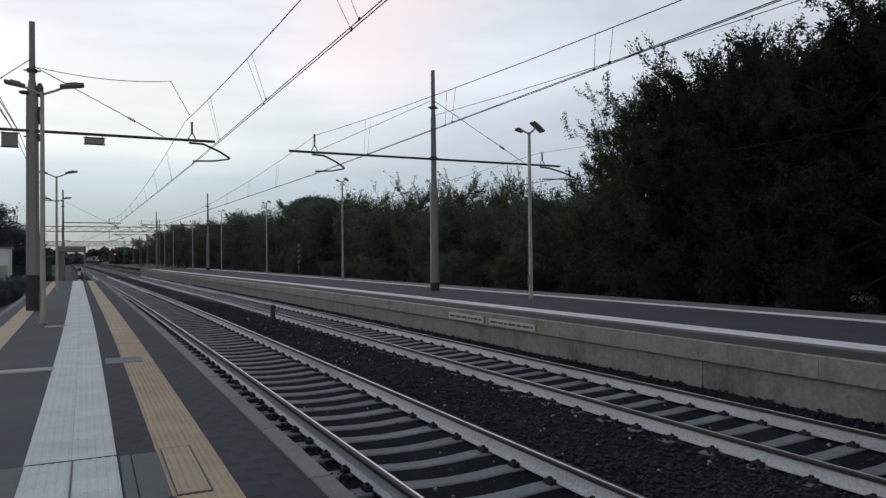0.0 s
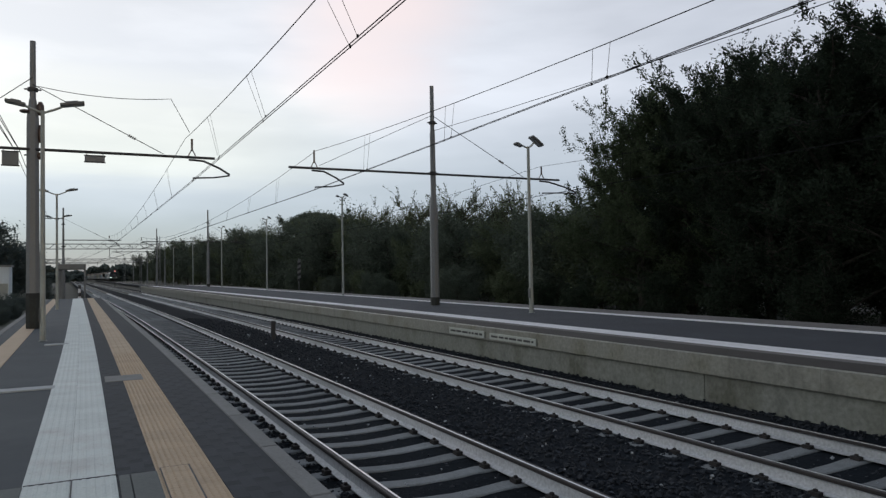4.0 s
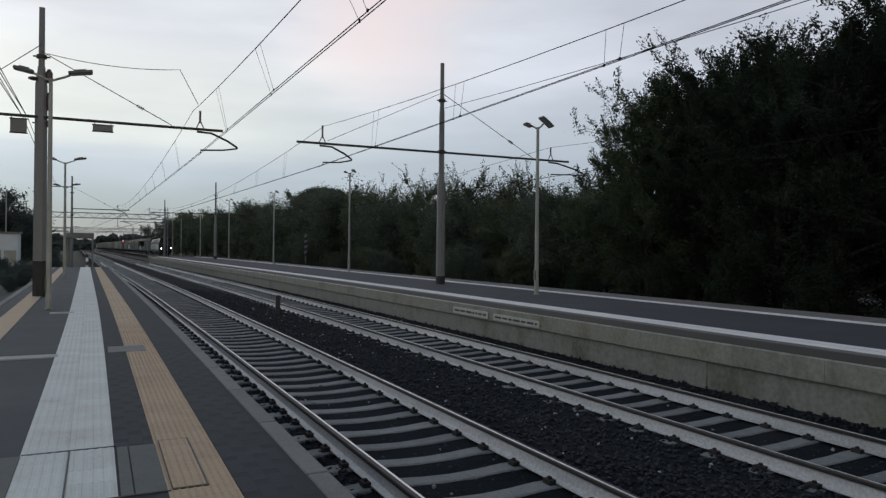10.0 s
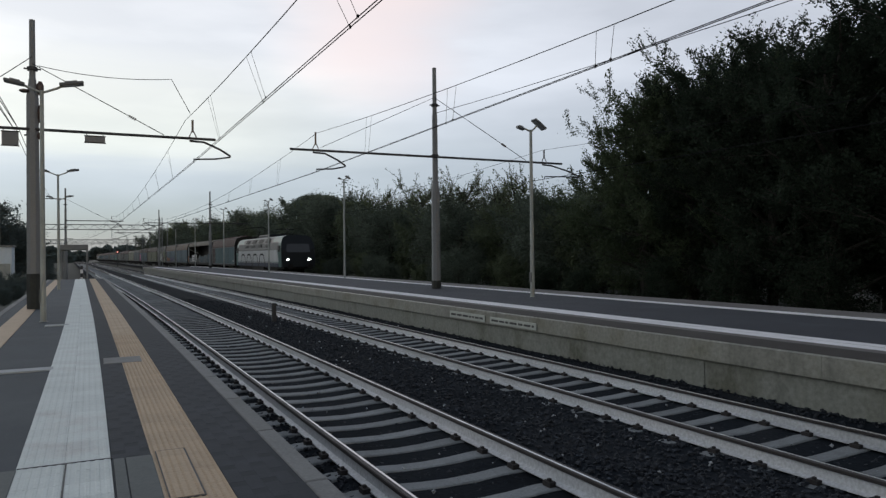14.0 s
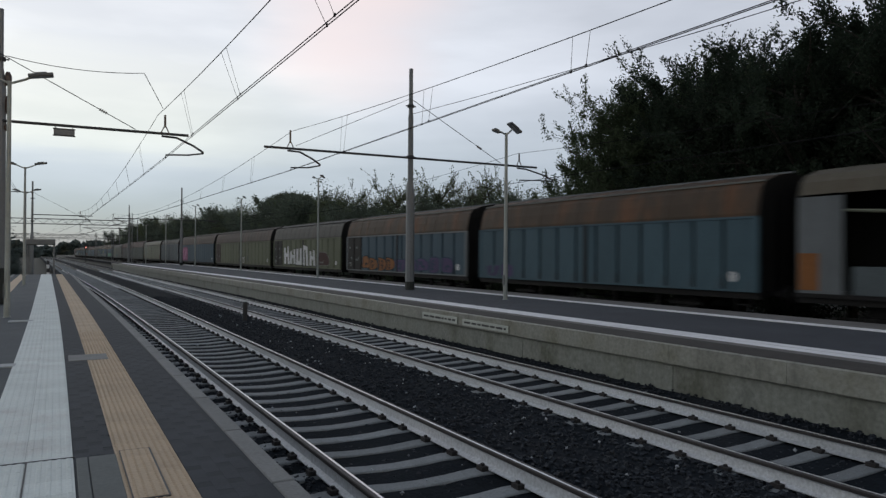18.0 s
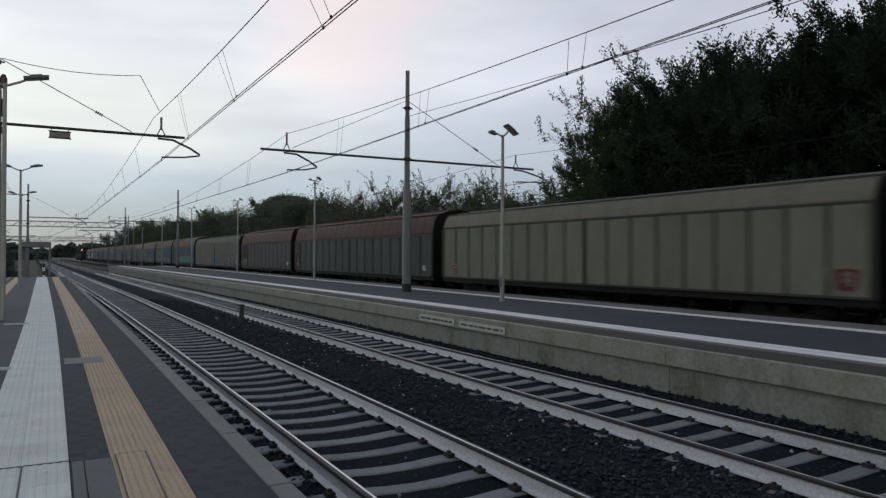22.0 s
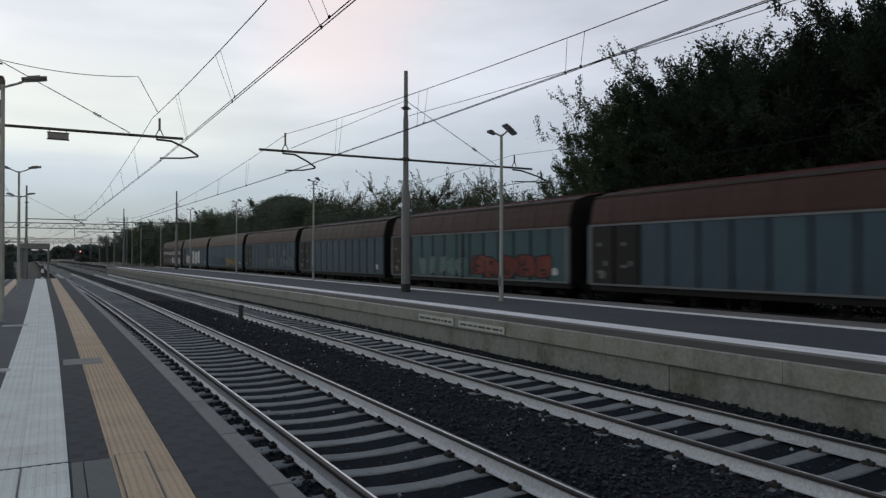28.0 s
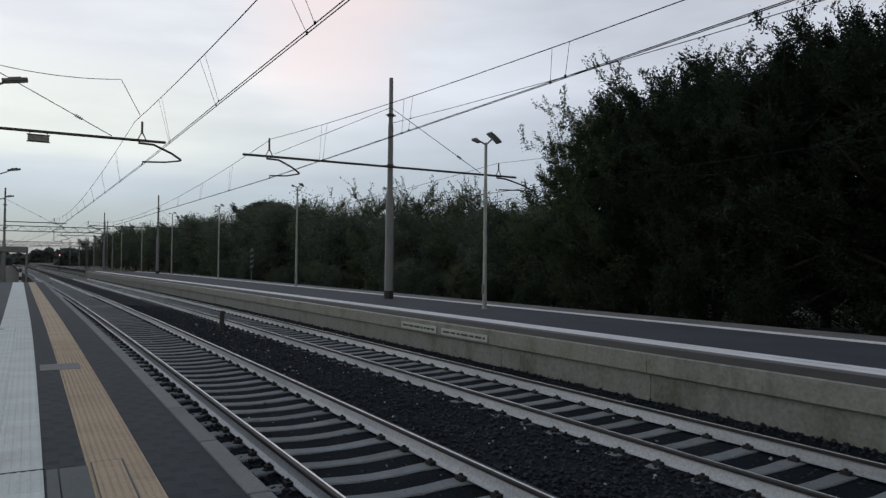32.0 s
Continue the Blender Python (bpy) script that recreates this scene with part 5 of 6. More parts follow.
    def tagblob(bm):
        for i, y in enumerate((hb - 5.0, hb - 7.75, hb - 10.5, hb - 13.25)):
            loop = [(0, 1.1), (0.25, 1.55), (0.7, 2.1), (1.1, 2.2), (2.1, 2.2), (2.4, 2.05), (2.6, 1.5), (2.75, 1.15)]
            ribbon(bm, [(y + 0.88 * u, z - 0.05) for u, z in loop], 0.085, -1.530 - 0.001 * i)
    place("graffiti", ("loco",), tagblob, P["ink"], loco, label="sprayed dark loop shapes")
    return loco


# ---------------------------------------------------------------- the place put together
build_ground()
build_beds()
build_near_platform()
build_far_platform()
build_track("near main track on concrete sleepers", 2.97, 0.0, bend, -10, 420, -8, 96, 0.08)
build_track("second main track on concrete sleepers", 6.91, -0.13, bend, -10, 420, -7.8, 96, 0.30)
build_track("goods track behind the far platform", 0.0, Z3, track3, -480, 900, 18, 30, 0.2)

build_mast(-1.55, 24.0, ZN, 8.85, 0.185, "grey steel catenary mast on the near platform", [
    (3.58, 5.63, 7.55, 2.03, [(2.88, 4.87, 6.22, 1.15)]),
    (-4.6, 5.63, 7.75, -4.0, [])], foot=1.0, thick=0.73)
build_mast(12.0, 25.1, ZF, 9.13, 0.175, "grey steel catenary mast on the far platform", [
    (6.27, 5.64, 7.92, None, [(7.20, 4.86, 6.29, 1.1)]),
    (17.9, 5.64, 7.92, 16.1, [(17.0, 4.96, 6.19, 1.75)])])
build_mast(12.2, 86.0, ZF, 9.4, 0.175, "grey steel catenary mast on the far platform", [
    (5.2, 5.7, 7.9, None, [(5.1, 4.9, 6.2, 1.1)]), (16.4, 5.7, 7.9, 15.0, [(15.3, 4.9, 6.2, 1.1)])])
build_mast(9.42, 121.0, -0.8, 9.35, 0.175, "grey steel catenary mast in the distance", [(3.0, 5.7, 7.9, 4.0, [(3.6, 4.9, 6.2, 1.1)])])
build_mast(-2.4, 80.0, -0.85, 8.8, 0.18, "dark steel catenary mast beyond the end of the platform", [(2.85, 5.58, 7.75, 1.55, [(1.75, 4.85, 6.05, 0.9)]), (-4.4, 7.72, 7.75, None, [])])
for y, x in ((165, 14.5), (165, -9.5), (210, 14.0), (210, -11.5), (260, 13.0)):
    build_mast(x, y, -0.8, 9.0, 0.17, "steel catenary mast far down the line", [(x + (4.5 if x < 0 else -5.0), 5.6, 7.8, None, [])])
build_portal(118, -9.5, 10.0, 6.05, 6.78, "pale lattice portal over the tracks")
build_portal(178, -14, 11.0, 5.2, 5.95, "pale lattice portal over the tracks")
build_portal(250, -18, 10.5, 6.2, 7.2, "pale lattice portal over the tracks")

# switchgear on the near mast
gear_mast = next(o for o in bpy.data.objects if o.name == "catenary_mast")
for x, z, w_, h_ in ((0.20, 6.45, 0.07, 0.20), (0.20, 5.70, 0.06, 0.26), (-0.20, 6.35, 0.10, 0.05), (0.19, 5.05, 0.07, 0.10)):
    bm = bmesh.new()
    tube(bm, [(x, -0.05, z - h_), (x, -0.05, z - h_ * 0.4), (x, -0.05, z + h_ * 0.4), (x, -0.05, z + h_)], [w_ * 0.8, w_ * 1.45, w_ * 1.45, w_ * 0.7], 8)
    box(bm, min(x, 0), max(x, 0), -0.06, -0.03, z - 0.02, z + 0.02)
    part("post_insulator", bm, M_INSUL, gear_mast, "dark insulator on the mast")

# wires: supports from behind the camera to the distance
build_line("overhead line of the near track", [(3.45, -32, 4.9), (2.88, 24, 4.87), (1.75, 80, 4.85), (-0.2, 118, 4.9), (-4.5, 178, 4.9), (-8.5, 250, 4.9)],
           [(2.75, -32, 6.25), (2.68, 24, 6.22), (1.75, 80, 6.05), (-0.2, 118, 6.2), (-4.5, 178, 6.2), (-8.5, 250, 6.2)], 0.88)
build_line("overhead line of the second track", [(7.35, -34, 4.86), (7.20, 25.1, 4.86), (5.1, 86, 4.9), (3.6, 121, 4.9), (0.5, 178, 4.9), (-4, 250, 4.9)],
           [(7.3, -34, 6.3), (7.30, 25.1, 6.29), (5.1, 86, 6.2), (3.6, 121, 6.2), (0.5, 178, 6.2), (-4, 250, 6.2)], 1.02)
build_line("overhead line of the goods track", [(17.6, -34, 4.96), (17.0, 25.1, 4.96), (15.3, 86, 4.9), (13.4, 165, 4.9), (11, 250, 4.9)],
           [(17.6, -34, 6.2), (17.0, 25.1, 6.19), (15.3, 86, 6.2), (13.4, 165, 6.2), (11, 250, 6.2)], 0.75)
single_wire("feeder_jumper", "thin slack jumper wire from the mast to the carrier", wire_points((-1.4, 23.9, 7.50), (2.26, 23.9, 7.46), 0.14, 10) + [Vector((2.82, 23.9, 6.42))], 0.012)
for x, z in ((-1.89, 5.60), (-2.02, 5.62)):
    single_wire("feeder_wire", "thin feeder wire along the siding", wire_points((x, 24.0, z), (x - 0.1, -30, z + 0.1), 0.25, 12) + wire_points((x, 24.0, z), (x - 1.6, 80, z + 2.0), 0.3, 8), 0.010)
single_wire("earth_wire", "thin earth wire from mast to mast", wire_points((12.0, 25.1, 7.35), (12.3, -34, 7.30), 0.85, 12), 0.010)
single_wire("stay_wire", "thin stay wire from the boom to the mast", wire_points((7.4, 25.0, 5.75), (11.95, 25.0, 7.95), 0.0, 2), 0.012)
for x0, x1, z in ((-2.32, -1.90, 5.33), (-0.19, 0.36, 5.43)):
    p = empty("hanging_plate", pose((x0 + x1) / 2, 23.88, z))
    tagged(p, "grey plate hanging from the boom", "plate", group="plates on the boom")
    hw, hh = (x1 - x0) / 2, 0.19 if x0 < -1 else 0.085
    bm = bmesh.new()
    box(bm, -hw, hw, -0.02, 0.02, -hh, hh, 0.01)
    part("panel", bm, M_GALV, p)
    for z0 in (hh, -hh - 0.03):
        bm = bmesh.new()
        box(bm, -hw - 0.02, hw + 0.02, -0.026, 0.026, z0, z0 + 0.03)
        part("frame_bar", bm, M_DARK, p)
    for sx in (-hw * 0.8, hw * 0.8):
        bm = bmesh.new()
        tube(bm, [(sx, 0, hh), (sx, 0, 5.60 - z)], 0.012, 5)
        part("hanger", bm, M_DARK, p)

# lamps
LAMP_A = [(-0.36, 0.03, 0.13, 15), (0.30, 0.18, 0.24, -35)]
for x, y, top in ((11.98, 18.3, 5.62), (13.2, 40.0, 6.3), (13.05, 59.3, 6.4), (12.6, 79, 6.9), (12.25, 100, 6.75), (11.7, 119, 6.2)):
    foot = ZF if y < 104 else -0.85
    build_lamp(x, y, foot, top - foot, LAMP_A if y < 30 else [(-0.28, 0.03, 0.09, 15), (0.24, 0.12, 0.16, -30)])
LAMP_L = [(-0.55, 0.14, 0.21, 10), (0.62, 0.20, 0.26, 10)]
for x, y, top in ((-1.04, 19.0, 5.78), (-1.42, 37.5, 5.75), (-2.0, 54.0, 5.8)):
    build_lamp(x, y, ZN, top - ZN, LAMP_L)
for x, y, top in ((-7.5, 62, 7.6), (-9.5, 95, 8.0)):
    build_lamp(x, y, -0.85, top + 0.85, LAMP_L, 0.08)


M_SIGNAL = glow_material("red_signal_glow", (1.0, 0.32, 0.26), 1.1)


def build_small_fixtures():
    # dark post between the tracks
    s = tagged(empty("track_marker", pose(5.37, 23.7, -0.36)), "short dark post between the two tracks", "post")
    bm = bmesh.new()
    box(bm, -0.07, 0.07, -0.06, 0.06, 0, 0.62, 0.02)
    part("body", bm, M_DARK, s)
    bm = bmesh.new()
    box(bm, -0.076, 0.076, -0.066, 0.066, 0.62, 0.67, 0.02)
    part("cap", bm, M_DARK, s)
    # striped end marker
    s = tagged(empty("end_marker", pose(-0.72, 57.2, -0.85)), "black and white banded post at the platform end", "post")
    for i in range(8):
        bm = bmesh.new()
        tube(bm, [(0, 0, 0.27 * i), (0, 0, 0.27 * i + 0.27)], 0.085, 10)
        part("band", bm, M_DARK if i % 2 else M_WHITE_STRIP, s)
    # striped marker beyond the goods track
    s = tagged(empty("striped_marker", pose(19.9, 75, -0.85)), "narrow board with black and white bands on a post", "marker")
    bm = bmesh.new()
    tube(bm, [(0, 0, 0), (0, 0, 4.3)], 0.05, 8)
    part("post", bm, M_GALV, s)
    for i in range(8):
        bm = bmesh.new()
        vs = [(x, y, 1.9 + 0.28 * i + dz + (0.10 if x > 0 else -0.06)) for y in (-0.09, -0.05) for x, dz in ((-0.17, 0), (0.17, 0), (0.17, 0.28), (-0.17, 0.28))]
        vv = [bm.verts.new(p) for p in vs]
        for q in ((0, 1, 2, 3), (7, 6, 5, 4), (0, 4, 5, 1), (1, 5, 6, 2), (2, 6, 7, 3), (3, 7, 4, 0)):
            bm.faces.new([vv[k] for k in q])
        part("band", bm, M_COPING if i % 2 else M_DARK, s)
    # signal far down the line, at danger
    s = tagged(empty("signal", pose(5.4, 190, -1.4)), "distant railway signal showing a small red light", "signal")
    bm = bmesh.new()
    tube(bm, [(0, 0, 0), (0, 0, 5.2)], 0.09, 8)
    part("post", bm, M_DARK, s)
    bm = bmesh.new()
    box(bm, -0.35, 0.35, -0.1, 0.1, 4.2, 5.3, 0.04)
    part("head", bm, M_DARK, s)
    bm = bmesh.new()
    tube(bm, [(0, -0.14, 4.6), (0, -0.10, 4.6)], 0.16, 12)
    part("lamp", bm, M_SIGNAL, s, "glowing red lamp")
    # shelter beyond the platform end
    s = tagged(empty("shelter", pose(-1.4, 70, -0.85)), "low open shelter with a pale flat roof beyond the platform", "shelter")
    bm = bmesh.new()
    box(bm, -1.05, 1.05, -2.5, 2.5, 3.40, 3.85, 0.03)
    part("roof", bm, M_COPING, s)
    for x in (-0.95, 0.95):
        for y in (-2.2, 2.2):
            bm = bmesh.new()
            box(bm, x - 0.06, x + 0.06, y - 0.06, y + 0.06, 0, 3.45)
            part("post", bm, M_GALV, s)
    # pale sheds left of the line
    for x, w, d in ((-9.9, 1.5, 3.0), (-7.2, 1.1, 2.6)):
        s = tagged(empty("pale_shed", pose(x, 71, -0.85)), "pale windowless railway shed among weeds", "shed", group="pale sheds")
        bm = bmesh.new()
        box(bm, -w, w, -d / 2, d / 2, 0, 3.7, 0.02)
        part("wall", bm, M_SHED, s)
        bm = bmesh.new()
        box(bm, -w - 0.12, w + 0.12, -d / 2 - 0.12, d / 2 + 0.12, 3.7, 3.85)
        part("roof", bm, M_COPING, s)
        for k in (-0.5, 0.5):
            bm = bmesh.new()
            box(bm, w * k - 0.45, w * k + 0.45, -d / 2 - 0.03, -d / 2 - 0.003, 0.1, 2.3)
            part("door", bm, M_LAMPPOLE, s)


build_small_fixtures()


# ---------------------------------------------------------------- vegetation
def scaled(x, y, s, rz, z=-0.85):
    return Matrix.Translation((x, y, z)) @ Matrix.Rotation(radians(rz), 4, "Z") @ Matrix.Diagonal((s, s, s, 1))


BIG = [tree_meshes(k, 12.0, r, 54000, 0.14, mat, low=0.03, shoots=340, tuft=0.052, full=0.4, exact=True, share=3, reach_out=1.1) for k, r, mat in ((11, 3.5, M_LEAF), (12, 3.7, M_LEAF), (13, 3.4, M_LEAF), (14, 3.5, M_LEAF_LIT))]
HAZY = [tree_meshes(24, 8.0, 3.6, 16000, 0.26, M_LEAF_HAZED, low=0.03, shoots=40), tree_meshes(25, 8.0, 3.9, 16000, 0.26, M_LEAF_HAZED, low=0.03, shoots=40)]
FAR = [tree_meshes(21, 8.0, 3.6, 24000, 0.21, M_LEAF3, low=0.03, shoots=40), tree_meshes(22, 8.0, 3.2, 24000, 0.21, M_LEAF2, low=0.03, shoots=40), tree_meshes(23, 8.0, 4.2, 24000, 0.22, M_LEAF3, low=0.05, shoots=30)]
BARE = [tree_meshes(31, 9.3, 2.2, 6500, 0.19, M_LEAF2, low=0.3, shoots=200, tuft=0.05, twig=0.022, reach_out=1.2), tree_meshes(32, 9.0, 1.8, 2600, 0.17, M_LEAF2, low=0.3, shoots=200, twig=0.022, reach_out=1.4)]
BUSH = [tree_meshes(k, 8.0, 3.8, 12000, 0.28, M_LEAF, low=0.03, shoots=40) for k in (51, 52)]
# backing row, added to close the bright gaps between the trees in front
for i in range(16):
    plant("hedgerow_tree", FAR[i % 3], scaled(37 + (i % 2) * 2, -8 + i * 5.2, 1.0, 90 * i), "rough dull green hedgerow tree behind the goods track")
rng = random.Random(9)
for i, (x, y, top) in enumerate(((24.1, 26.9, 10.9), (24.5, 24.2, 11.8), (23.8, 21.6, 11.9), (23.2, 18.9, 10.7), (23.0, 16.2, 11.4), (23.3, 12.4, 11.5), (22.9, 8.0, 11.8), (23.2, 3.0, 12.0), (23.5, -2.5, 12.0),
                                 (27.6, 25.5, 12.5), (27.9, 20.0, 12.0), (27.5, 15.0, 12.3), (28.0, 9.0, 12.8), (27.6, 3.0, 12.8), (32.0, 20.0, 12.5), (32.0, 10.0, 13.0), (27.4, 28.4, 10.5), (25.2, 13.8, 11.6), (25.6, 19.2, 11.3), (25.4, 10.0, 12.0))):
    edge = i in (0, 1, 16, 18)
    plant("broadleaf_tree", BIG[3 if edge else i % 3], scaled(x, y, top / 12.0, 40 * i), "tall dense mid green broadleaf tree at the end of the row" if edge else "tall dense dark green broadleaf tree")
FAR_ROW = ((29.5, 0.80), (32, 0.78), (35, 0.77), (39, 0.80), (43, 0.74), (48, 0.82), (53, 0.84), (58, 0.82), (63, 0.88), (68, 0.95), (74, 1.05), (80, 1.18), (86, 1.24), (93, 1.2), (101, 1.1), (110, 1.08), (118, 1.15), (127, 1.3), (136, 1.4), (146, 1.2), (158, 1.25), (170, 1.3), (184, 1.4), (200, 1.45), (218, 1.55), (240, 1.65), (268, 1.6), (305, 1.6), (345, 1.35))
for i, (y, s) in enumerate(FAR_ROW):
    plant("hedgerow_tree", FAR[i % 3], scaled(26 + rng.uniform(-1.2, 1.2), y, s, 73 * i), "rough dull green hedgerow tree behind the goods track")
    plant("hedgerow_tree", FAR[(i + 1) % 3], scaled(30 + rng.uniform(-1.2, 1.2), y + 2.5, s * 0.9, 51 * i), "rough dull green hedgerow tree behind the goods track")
plant("umbrella_pine", dome_meshes(41, 11.7, 4.3, 2.9, 26000, 0.34, M_LEAF3), scaled(29.5, 101.0, 1.0, 0), "tall flat-topped dark pine above the hedgerow", "tree")
plant("leaning_conifer", FAR[1], scaled(28.4, 49.6, 1.0, 0) @ Matrix.Rotation(radians(9), 4, "Y") @ Matrix.Diagonal((0.3, 0.3, 1.0, 1)), "narrow dark leaning conifer", "tree")
for i, (x, y, s) in enumerate(((28.5, 45.6, 0.92), (28.3, 48.0, 0.90), (28.6, 54.0, 0.99), (28.2, 57.0, 1.0), (28.8, 63.4, 1.04), (28.3, 66.0, 1.0), (28.5, 73.0, 1.02), (28.6, 80.2, 1.12))):
    plant("bare_tree", BARE[i % 2], scaled(x, y, s, 31 * i), "half-bare thin tree with spindly twigs", group="half-bare trees")
# near bushes take the dark leaves, far ones the haze-lightened leaves
for i in range(26):
    y = -6 + i * 4.2
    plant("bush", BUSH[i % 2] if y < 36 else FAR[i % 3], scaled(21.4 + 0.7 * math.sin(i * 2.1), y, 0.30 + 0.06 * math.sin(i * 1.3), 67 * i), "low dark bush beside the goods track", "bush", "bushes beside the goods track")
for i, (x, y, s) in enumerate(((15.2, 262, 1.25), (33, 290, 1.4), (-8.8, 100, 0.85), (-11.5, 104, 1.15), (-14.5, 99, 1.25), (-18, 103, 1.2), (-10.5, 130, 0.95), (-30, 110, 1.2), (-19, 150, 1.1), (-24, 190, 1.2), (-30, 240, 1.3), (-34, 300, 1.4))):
    plant("distant_tree", FAR[0] if i == 0 else HAZY[i % 2], scaled(x, y, s, 47 * i) @ Matrix.Diagonal((0.62, 0.62, 1, 1) if i == 0 else (1, 1, 1, 1)), "round distant tree with haze put into its leaf colour", group="distant trees")


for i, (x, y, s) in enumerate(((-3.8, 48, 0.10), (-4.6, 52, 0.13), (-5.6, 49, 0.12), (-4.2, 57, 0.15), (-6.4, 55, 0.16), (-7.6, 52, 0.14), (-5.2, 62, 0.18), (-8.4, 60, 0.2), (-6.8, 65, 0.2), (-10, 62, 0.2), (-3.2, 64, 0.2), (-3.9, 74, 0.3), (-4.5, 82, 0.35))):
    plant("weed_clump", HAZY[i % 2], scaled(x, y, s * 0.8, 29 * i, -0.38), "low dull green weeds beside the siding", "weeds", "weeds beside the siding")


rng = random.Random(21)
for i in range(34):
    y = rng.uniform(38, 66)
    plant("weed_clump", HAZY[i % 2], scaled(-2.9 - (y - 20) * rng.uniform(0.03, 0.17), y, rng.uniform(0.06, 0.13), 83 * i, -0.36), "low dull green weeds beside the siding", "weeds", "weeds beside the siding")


def far_woods():
    """The wooded skyline at the end of the line, with a cutting for the tracks."""
    nr = np.random.default_rng(5)
    verts, n = [], 0
    for x0, x1, y, h, cnt in ((-190, track3(455) - 7, 455, 8, 12000), (track3(455) + 7, 230, 460, 9, 9000), (-260, 260, 1050, 17, 12000)):
        x = nr.uniform(x0, x1, cnt)
        top = h * (0.75 + 0.25 * np.sin(x * 0.11) + 0.12 * np.sin(x * 0.37 + 1))
        z = -0.85 + top * nr.uniform(0, 1, cnt) ** 0.8
        c = np.stack([x, y + nr.uniform(-9, 9, cnt), z], 1)
        d = nr.normal(0, 1, (cnt, 3))
        e = nr.normal(0, 1, (cnt, 3))
        s = h * 0.10
        verts.append(np.stack([c - d * s, c + e * s, c + d * s, c - e * s], 1).reshape(-1, 3))
        n += cnt
    v = np.concatenate(verts)
    ob = attach("far_woods", mesh_from("far_woods", v.tolist(), np.arange(4 * n).reshape(-1, 4).tolist()), M_LEAF_HAZED)
    tagged(ob, "dark wooded skyline at the end of the line", "woods", kind="stuff")


far_woods()

